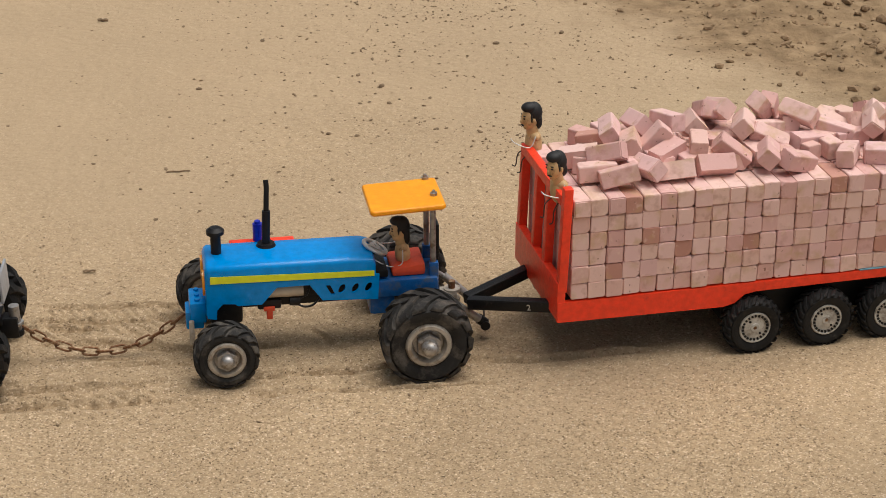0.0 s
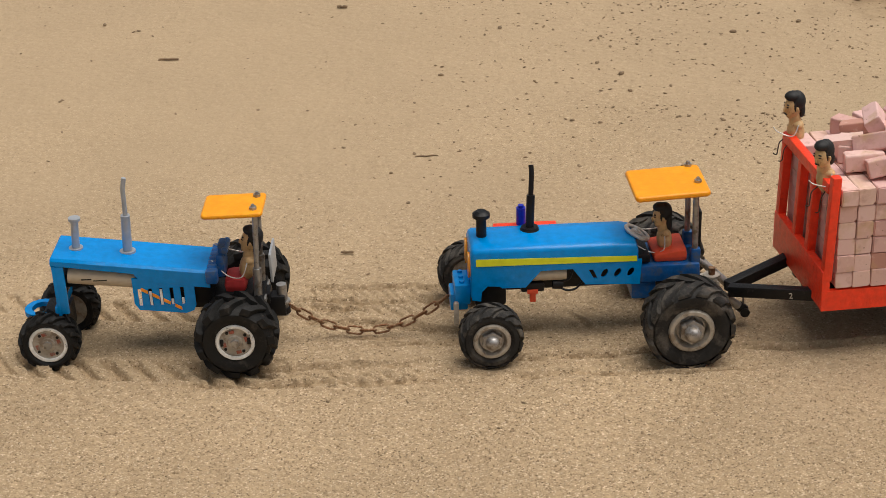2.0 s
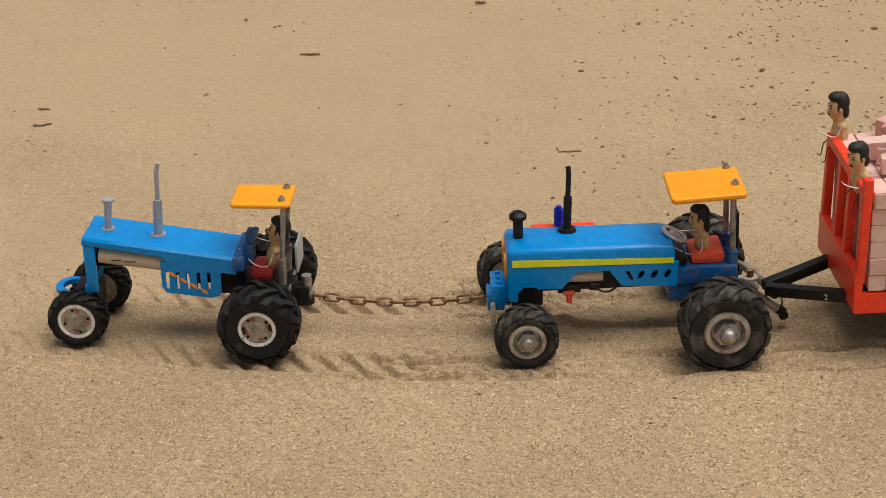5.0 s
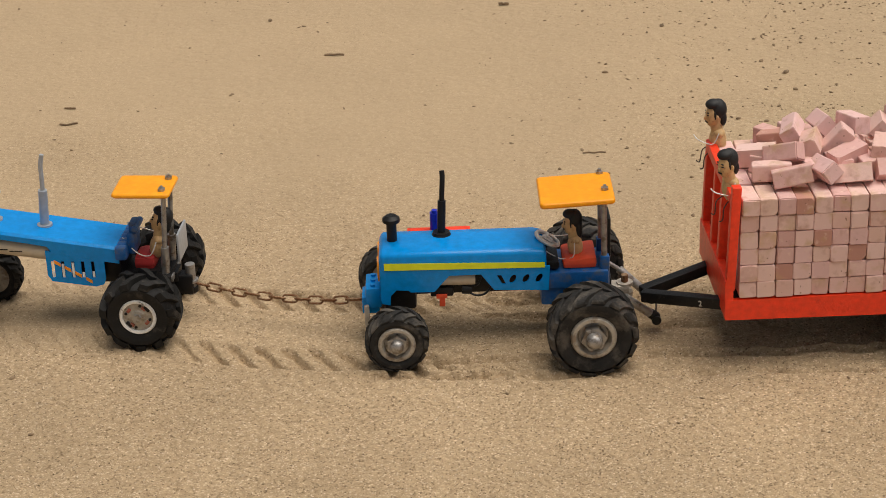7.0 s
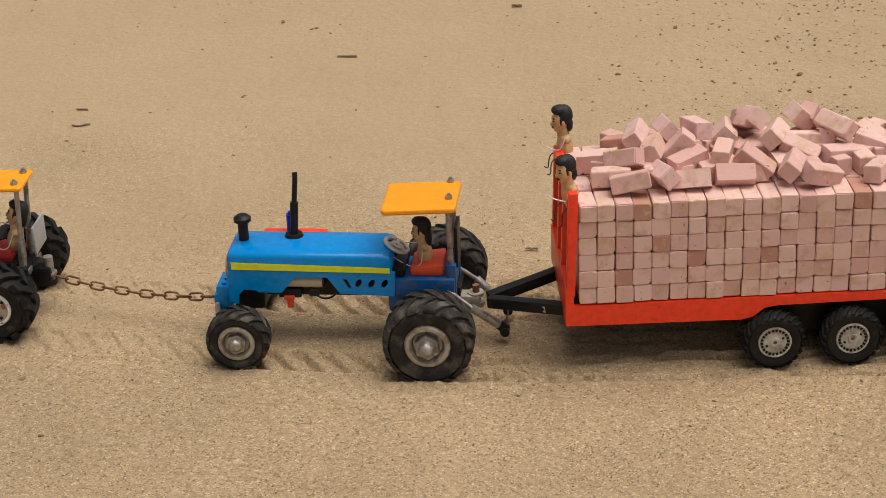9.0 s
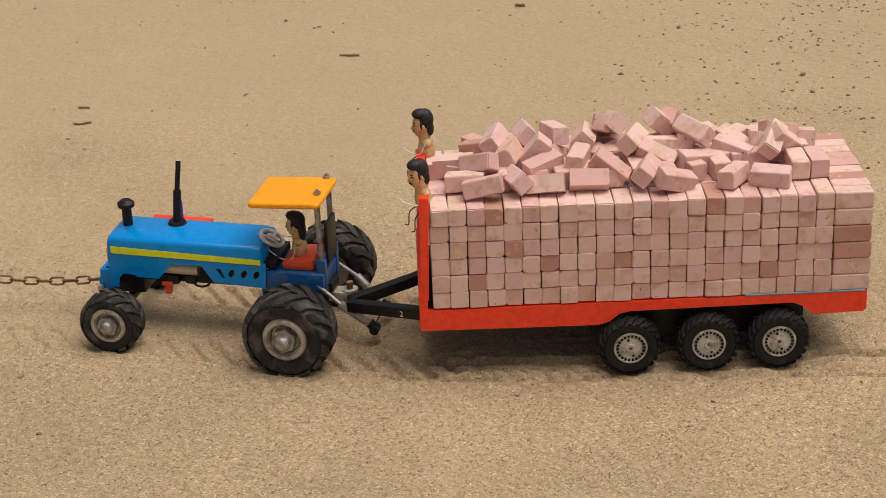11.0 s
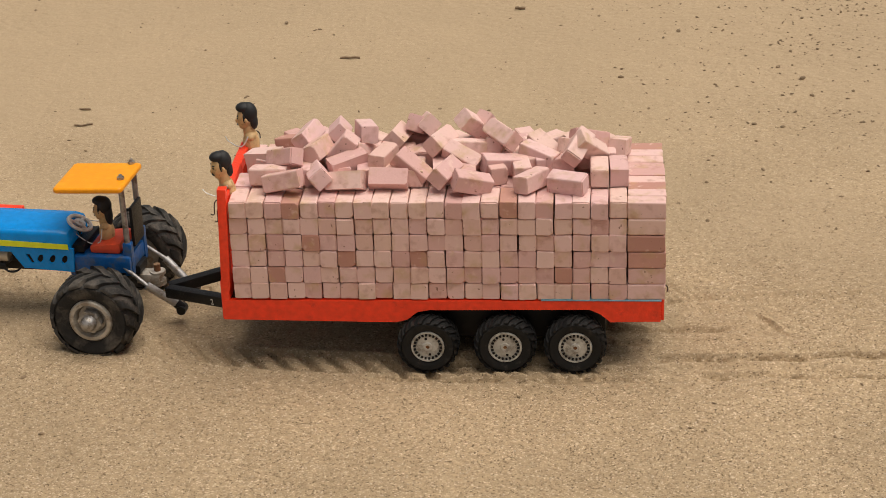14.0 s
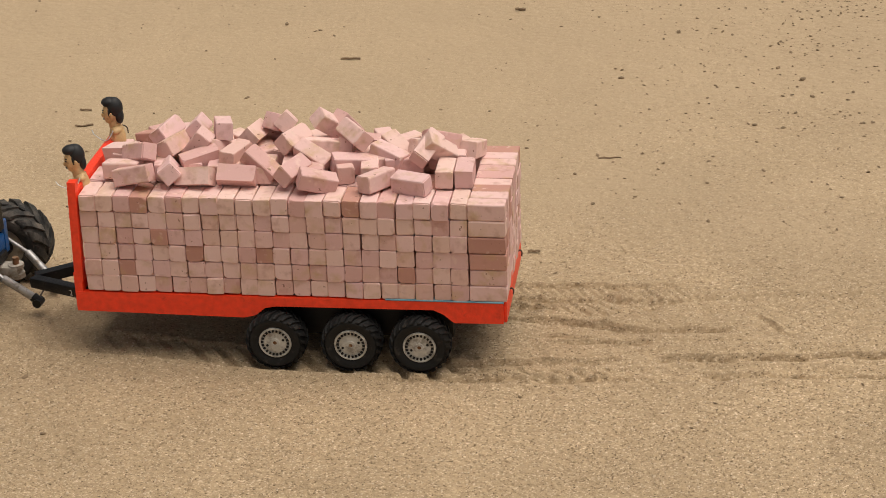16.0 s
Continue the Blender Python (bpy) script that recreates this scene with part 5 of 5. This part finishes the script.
def build_trailer():
    t = thing("toy_trailer", "red painted toy trailer with slatted front and six wheels", "toy trailer")
    t.matrix_basis = TRAILER_WAY[0][1]
    rail = [(0.403, 0.0875), (0.403, 0.0625), (0.200, 0.0600), (0.186, 0.0635), (0.174, 0.0735), (0.160, 0.0760), (-0.026, 0.0775), (-0.038, 0.0720), (-0.050, 0.0615), (-0.108, 0.0625), (-0.108, 0.0885)]
    for y0, y1 in ((NEAR - 0.007, NEAR), (FAR, FAR + 0.007)):
        bm = bmesh.new()
        plate(bm, rail, [], y0, y1)
        part("side_rail", bm, RED, t, "red painted side rail cut away over the wheels", smooth=False)
    bm = bmesh.new()
    box(bm, -0.106, 0.396, FAR + 0.0072, NEAR - 0.0072, 0.0765, 0.0870, 0.001)
    part("floor_board", bm, BLACK, t, "dark underside of the trailer floor")
    bm = bmesh.new()
    box(bm, -0.1085, 0.03, NEAR - 0.020, NEAR + 0.0006, 0.0888, 0.0902, 0.0004)
    part("floor_sheet", bm, SKY_BLUE, t, "edge of pale blue sheet under the bricks")
    bm = bmesh.new()
    box(bm, 0.394, 0.404, FAR + 0.0005, NEAR - 0.0005, 0.0640, 0.1120, 0.0015)
    part("front_board", bm, RED, t)
    for k, y in enumerate((NEAR - 0.006, NEAR - 0.066, FAR + 0.068, FAR + 0.006)):
        bm = bmesh.new()
        top = 0.228 if k == 0 else 0.214
        lean = -0.004
        vs = box(bm, 0.3925, 0.4030, y - 0.0058, y + 0.0058, 0.100, top, 0.0012)
        for v in vs:
            v.co.x += lean * (v.co.z - 0.10) / 0.12
        part("post", bm, RED, t)
    bm = bmesh.new()
    vs = box(bm, 0.389, 0.400, FAR + 0.004, NEAR - 0.012, 0.204, 0.217, 0.0015)
    part("top_rail", bm, RED, t)
    bm = bmesh.new()
    box(bm, -0.1118, -0.1082, FAR + 0.002, NEAR - 0.003, 0.0628, 0.1000, 0.001)
    part("tail_board", bm, RED, t)
    for y in (0.050, -0.055):
        bm = bmesh.new()
        wire(bm, [(-0.110, y, 0.088), (-0.114, y, 0.092), (-0.1165, y, 0.089), (-0.116, y, 0.084)], 0.0009)
        part("hook", bm, DARK_WIRE, t)
    for y0, y1 in ((0.050, 0.000), (-0.050, -0.008)):
        bm = bmesh.new()
        bar(bm, (0.397, y0, 0.0670), (0.487, y1, 0.0570), 0.013, 0.0135)
        part("drawbar", bm, BLACK, t, "black square steel drawbar")
    txt = bpy.data.curves.new("painted_digit", 'FONT')
    txt.body, txt.size, txt.extrude, txt.align_x = "2", 0.010, 0.0002, 'CENTER'
    dig = new("painted_digit", txt)
    dig.data.materials.append(WIRE)
    dig.parent = t
    d = Vector((0.487 - 0.397, 0.0 - 0.050, 0.0570 - 0.0670)).normalized()
    at = Vector((0.397, 0.050, 0.0670)) + d * 0.028
    out = Vector((-d.y, d.x, 0)).normalized()
    upv = out.cross(-d)
    m = Matrix((-d, upv * (1 if upv.z > 0 else -1), out)).transposed().to_4x4()
    m.translation = at + out * 0.0070 - Vector((0, 0, 0.004))
    dig.matrix_basis = m
    bm = bmesh.new()
    box(bm, -0.045, 0.19, -0.066, 0.056, 0.026, 0.0640, 0.003)
    for x in (0.1625, 0.0720, -0.0095):
        rod(bm, (x, FAR + 0.02, 0.0335), (x, NEAR - 0.01, 0.0335), 0.006)
    box(bm, 0.19, 0.40, -0.030, -0.018, 0.055, 0.0755, 0.002)
    box(bm, 0.19, 0.40, 0.004, 0.016, 0.055, 0.0755, 0.002)
    part("underframe", bm, BLACK, t)
    for x in (0.1625, 0.0720, -0.0095):
        for y, s in ((0.0840, 1), (-0.0920, -1)):
            wheel(t, x, y, 0.0335, s, "trailer")
    return t


# ---- bricks ----
def brick_meshes():
    out = []
    for k in range(13):
        rs = random.Random(40 + k)
        bm = bmesh.new()
        vs = box(bm, -0.0215, 0.0215, -0.0101, 0.0101, -0.0100, 0.0100)
        for v in vs:
            v.co += Vector((rs.uniform(-4, 4), rs.uniform(-4, 4), rs.uniform(-4, 4))) * 1e-4
        for n in range((2, 0, 3, 1, 4)[k % 5]):
            bm.verts.ensure_lookup_table()
            v = bm.verts[rs.randrange(8 - n)]
            bmesh.ops.bevel(bm, geom=[v], offset=rs.uniform(0.0018, 0.0054), segments=1, affect='VERTICES')
        long_edges = [e for e in bm.edges if abs(e.verts[0].co.x - e.verts[1].co.x) > 0.02]
        bmesh.ops.bevel(bm, geom=long_edges, offset=rs.uniform(0.0013, 0.0022), segments=2, profile=0.5, affect='EDGES', clamp_overlap=True)
        ends = [e for e in bm.edges if e.calc_face_angle(0.0) > 0.9]
        bmesh.ops.bevel(bm, geom=ends, offset=0.0013, segments=2, affect='EDGES', clamp_overlap=True)
        bmesh.ops.recalc_face_normals(bm, faces=bm.faces[:])
        me = bpy.data.meshes.new("brick")
        bm.to_mesh(me)
        bm.free()
        me.materials.append(BRICK_DARK if k == 12 else BRICK)
        out.append(me)
    return out


BRICKS = brick_meshes()
dice = random.Random(11)
stack = thing("brick_stack", "stacked pale pink clay toy bricks filling the trailer", "bricks")
pile = thing("loose_bricks", "loose pale pink clay toy bricks heaped on the stack", "bricks")
PITCH, LAYER, BED = 0.02075, 0.0205, 0.0895
TOP = BED + 6 * LAYER


def lay(parent, x, y, z, turn, lean=0.0, dark=0.1):
    me = BRICKS[12] if dice.random() < dark else BRICKS[dice.randrange(12)]
    ob = new("brick", me)
    ob.parent = parent
    flip = dice.choice((0, 180))
    ob.matrix_basis = pose(x, y, z) @ pose(0, 0, 0, 0, lean, 0) @ pose(0, 0, 0, 0, 0, turn) @ pose(0, 0, 0, 0, flip, dice.choice((0, 180)))
    ob.scale = (1.0, dice.uniform(0.99, 1.016), dice.uniform(0.99, 1.016))


def build_stack():
    j = lambda s: dice.uniform(-s, s)
    front = 0.3880
    for k in range(6):
        z = BED + LAYER * (k + 0.5)
        for i in range(22):
            x = front - PITCH * (i + 0.5)
            lay(stack, x + j(0.0003), NEAR - 0.0225 + j(0.0013), z + (j(0.0008) if k == 5 else j(0.0003)), 90 + j(1.8), j(0.8), 0.06)
            if k == 5:
                lay(stack, x + j(0.0005), FAR + 0.0225 + j(0.001), z, 90 + j(1.5), 0, 0.05)
                lay(stack, x + j(0.0005), NEAR - 0.0675 + j(0.001), z, 90 + j(1.5), 0, 0.05)
        for i in range(9):
            lay(stack, front - PITCH * 22 - 0.0222 + j(0.0006), NEAR - 0.0106 - 0.0200 * i + j(0.0003), z + j(0.0002), j(1.0), 0, 0.45 if i == 0 and k not in (0, 3) else 0.08)
    # the covered courses behind
    bm = bmesh.new()
    for k in range(5):
        for i in range(22):
            x = front - PITCH * (i + 0.5)
            for y in (FAR + 0.0225, FAR + 0.0690, NEAR - 0.0690):
                z = BED + LAYER * (k + 0.5)
                box(bm, x - 0.0100, x + 0.0100, y - 0.0215, y + 0.0215, z - 0.0099, z + 0.0099)
    tagged(part("inner_bricks", bm, BRICK, stack, smooth=False), kind="stuff")


build_stack()


def loose(x, y, z, rx, ry, rz):
    ob = new("brick", BRICKS[12] if dice.random() < 0.03 else BRICKS[dice.randrange(12)])
    ob.parent = pile
    ob.matrix_basis = pose(x, y, z, rx, ry, rz) @ pose(0, 0, 0, dice.choice((0, 180)), 0, dice.choice((0, 180)))
    ob.scale = (1.04, 1.03, 1.03)


loose(0.3288, 0.0185, 0.2396, -64, 19, -36)
loose(0.3449, 0.0335, 0.2251, -94, -4, 172)
loose(0.3259, 0.0571, 0.2275, -76, 13, -7)
loose(0.3559, -0.0033, 0.2302, -87, -12, 154)
loose(0.3246, -0.0360, 0.2353, -93, -13, 152)
loose(0.3082, -0.0360, 0.2464, -35, -5, -106)
loose(0.2930, -0.0032, 0.2418, -118, 2, -107)
loose(0.2870, 0.0432, 0.2285, -37, 8, -75)
loose(0.2647, -0.0041, 0.2407, -97, 50, -12)
loose(0.2552, 0.0182, 0.2330, -84, -9, -150)
loose(0.2558, 0.0478, 0.2231, -61, 7, -10)
loose(0.2709, -0.0448, 0.2486, -133, 8, -85)
loose(0.2380, -0.0324, 0.2530, -174, 9, -72)
loose(0.2411, -0.0146, 0.2329, -105, 24, -124)
loose(0.2140, 0.0109, 0.2379, 3, 0, -108)
loose(0.2019, -0.0422, 0.2423, -138, 4, -100)
loose(0.1793, -0.0630, 0.2500, -168, 24, -93)
loose(0.1792, 0.0289, 0.2328, -75, 37, 164)
loose(0.2051, 0.0447, 0.2239, -48, 2, -179)
loose(0.1488, -0.0146, 0.2484, -46, 0, -114)
loose(0.1660, -0.0560, 0.2530, -44, 18, -80)
loose(0.1230, 0.0040, 0.2345, -66, 22, 158)
loose(0.1163, -0.0196, 0.2364, -81, -10, 18)
loose(0.1085, 0.0573, 0.2255, -78, 18, -157)
loose(0.1395, 0.0434, 0.2323, -143, -2, -111)
loose(0.0774, 0.0094, 0.2281, -84, 9, -159)
loose(0.0810, -0.0356, 0.2359, 3, 12, -107)
loose(0.1120, -0.0523, 0.2533, -65, 37, -133)
loose(0.0941, -0.0682, 0.2445, -83, 47, -122)
loose(0.0335, -0.0083, 0.2317, -93, 13, 152)
loose(0.0263, -0.0357, 0.2303, 13, 21, 137)
loose(0.0764, -0.0203, 0.2534, -46, -8, -50)
loose(0.0404, 0.0468, 0.2235, -9, 3, -124)
loose(-0.0009, 0.0536, 0.2236, -101, 2, -22)
loose(-0.0247, -0.0346, 0.2415, -117, 16, -159)
loose(-0.0254, -0.0075, 0.2421, -61, 36, -143)
loose(-0.0123, -0.0023, 0.2451, -143, -22, -114)
loose(-0.0370, 0.0210, 0.2240, 0, 0, -89)
loose(-0.0611, -0.0487, 0.2269, -179, 16, -100)
loose(-0.0590, 0.0180, 0.2238, 0, 0, -88)
loose(-0.0003, -0.0338, 0.2322, -175, 20, -96)
# lower courses of the heap
for i in range(15):
    loose(0.325 - i * 0.0255 + dice.uniform(-0.005, 0.005), -0.066 + dice.uniform(-0.01, 0.012), TOP + 0.0108, 0, 0, dice.uniform(-80, 80))
for i in range(17):
    loose(0.345 - i * 0.0235 + dice.uniform(-0.004, 0.004), -0.026 + dice.uniform(-0.02, 0.022), TOP + 0.0108, 0, 0, dice.uniform(-80, 80))
for i in range(9):
    loose(0.300 - i * 0.031 + dice.uniform(-0.004, 0.004), 0.018 + dice.uniform(-0.006, 0.004), TOP + 0.0108, 0, 0, dice.uniform(50, 120))

tow_tractor = build_tow_tractor()
tractor = build_tractor()
trailer = build_trailer()
stack.matrix_basis = TRAILER_WAY[0][1]
pile.matrix_basis = TRAILER_WAY[0][1]

# ---- dolls ----
DRIVER_ARMS = [([(0.0, 0.2, 0.34), (0.05, 0.30, 0.10), (0.30, 0.24, 0.06), (0.62, 0.16, 0.26)], 2), ([(0.0, -0.2, 0.36), (0.22, -0.28, 0.30), (0.62, -0.14, 0.42)], 2)]
WATCHER_ARMS = [([(0.0, 0.18, 0.38), (0.14, 0.24, 0.22), (0.36, 0.12, 0.30), (0.42, 0.05, 0.38)], 2), ([(0.0, -0.18, 0.38), (-0.14, -0.26, 0.28), (-0.16, -0.24, 0.16)], 3),
                ([(0.08, 0.1, 0.06), (0.26, 0.16, -0.02), (0.30, 0.14, -0.24), (0.36, 0.12, -0.26)], 3), ([(0.08, -0.1, 0.06), (0.24, -0.1, 0.0), (0.30, -0.1, -0.22), (0.36, -0.12, -0.20)], 3)]
tow_driver = figure("doll", "painted wooden driver doll with black hair on dark red seat", 0.068, False, DRIVER_ARMS)
driver = figure("doll", "painted wooden driver doll with long black hair on red seat", 0.062, True, DRIVER_ARMS)
watcher = figure("doll", "painted wooden doll with wire limbs tied to trailer post", 0.066, False, WATCHER_ARMS)
rider = figure("doll", "tan painted wooden doll with wire limbs on trailer's front rail", 0.068, False, WATCHER_ARMS)

# ---- towing chain ----
LINKS = 13


def build_chain():
    t = thing("tow_chain", "rusty steel link chain joining the two tractors", "chain")
    bm = bmesh.new()
    a, b, r = 0.0098, 0.0044, 0.00135
    ring = []
    for k in range(20):
        u = 2 * math.pi * k / 20
        x = (a - b) * (1 if math.cos(u) > 0 else -1) * min(1, abs(math.cos(u)) * 3) + b * math.cos(u)
        ring.append((x, b * math.sin(u), 0))
    wire(bm, ring + [ring[0]], r, 6)
    me = part("link", bm, RUST, t).data
    out = [t.children[0]]
    for _ in range(LINKS - 1):
        ob = new("link", me)
        ob.parent = t
        out.append(ob)
    return out


links = build_chain()


def at_time(way, t):
    """The pose on a way between its rows, smoothly."""
    ts = [r[0] for r in way]
    k = min(max(sum(1 for s in ts if s <= t) - 1, 0), len(way) - 2)

    def val(i):
        m = way[i][1]
        turn = m.to_euler()
        return np.array([*m.translation, turn.y, turn.z % (2 * math.pi)])

    def slope(i):
        if i in (0, len(way) - 1):
            return np.zeros(5) if i == 0 else (val(i) - val(i - 1)) / (ts[i] - ts[i - 1])
        a, b = (val(i) - val(i - 1)) / (ts[i] - ts[i - 1]), (val(i + 1) - val(i)) / (ts[i + 1] - ts[i])
        return np.where(a * b > 0, 2 * a * b / np.where(np.abs(a + b) < 1e-9, 1, a + b), 0)
    h = ts[k + 1] - ts[k]
    u = min(max((t - ts[k]) / h, 0), 1)
    p0, p1, m0, m1 = val(k), val(k + 1), slope(k) * h, slope(k + 1) * h
    v = p0 * (2 * u ** 3 - 3 * u * u + 1) + m0 * (u ** 3 - 2 * u * u + u) + p1 * (3 * u * u - 2 * u ** 3) + m1 * (u ** 3 - u * u)
    return pose(v[0], v[1], v[2], 0, math.degrees(v[3]), math.degrees(v[4]))


def motions():
    times = [k * 0.25 for k in range(65)]
    ways = {}
    for ob, way in ((tow_tractor, TOW_TRACTOR_WAY), (tractor, TRACTOR_WAY), (trailer, TRAILER_WAY)):
        ways[ob] = [(t, at_time(way, t)) for t in times]
        walk(ob, ways[ob])
    walk(stack, ways[trailer])
    walk(pile, ways[trailer])
    for doll, ob, seat in ((tow_driver, tow_tractor, pose(-0.007, 0.001, 0.0880, 0, -14)), (driver, tractor, pose(0.013, 0.009, 0.0970, 0, 4)),
                           (watcher, trailer, pose(0.393, 0.046, 0.198, 0, 8, 25)), (rider, trailer, pose(0.387, -0.084, 0.2050, 0, 4, 5))):
        walk(doll, [(t, m @ seat) for t, m in ways[ob]])
    for wh, ob, at, radius in ROLLING:
        turn, last, rows = 0.0, ways[ob][0][1], []
        for t, m in ways[ob]:
            fwd = last.to_3x3() @ Vector((1, 0, 0))
            turn += math.degrees((m.translation - last.translation).dot(fwd) / radius)
            rows.append((t, pose(*at, 0, turn, 0)))
            last = m
        walk(wh, rows)
    rows = [[] for _ in links]
    for t in times:
        a = at_time(TOW_TRACTOR_WAY, t) @ Vector((-0.0535, 0, 0.0475))
        b = at_time(TRACTOR_WAY, t) @ Vector((0.274, 0.008, 0.047))
        s = min(max((t - 2.4) / 0.8, 0), 1)
        sag = 0.041 - 0.032 * s * s * (3 - 2 * s)
        curve = lambda u: a + (b - a) * u + Vector((0, 0, -4 * sag * u * (1 - u)))
        fine = [curve(k / 120) for k in range(121)]
        run = [0.0]
        for p, q in zip(fine, fine[1:]):
            run.append(run[-1] + (q - p).length)
        for i in range(LINKS):
            s0 = run[-1] * (i + 0.5) / LINKS
            u = np.interp(s0, run, [k / 120 for k in range(121)])
            d = (curve(min(u + 0.01, 1)) - curve(max(u - 0.01, 0))).normalized()
            m = d.to_track_quat('X', 'Z').to_matrix().to_4x4() @ pose(0, 0, 0, 55 if i % 2 else -35)
            m.translation = curve(u)
            rows[i].append((t, m))
    for ob, r in zip(links, rows):
        walk(ob, r)


motions()
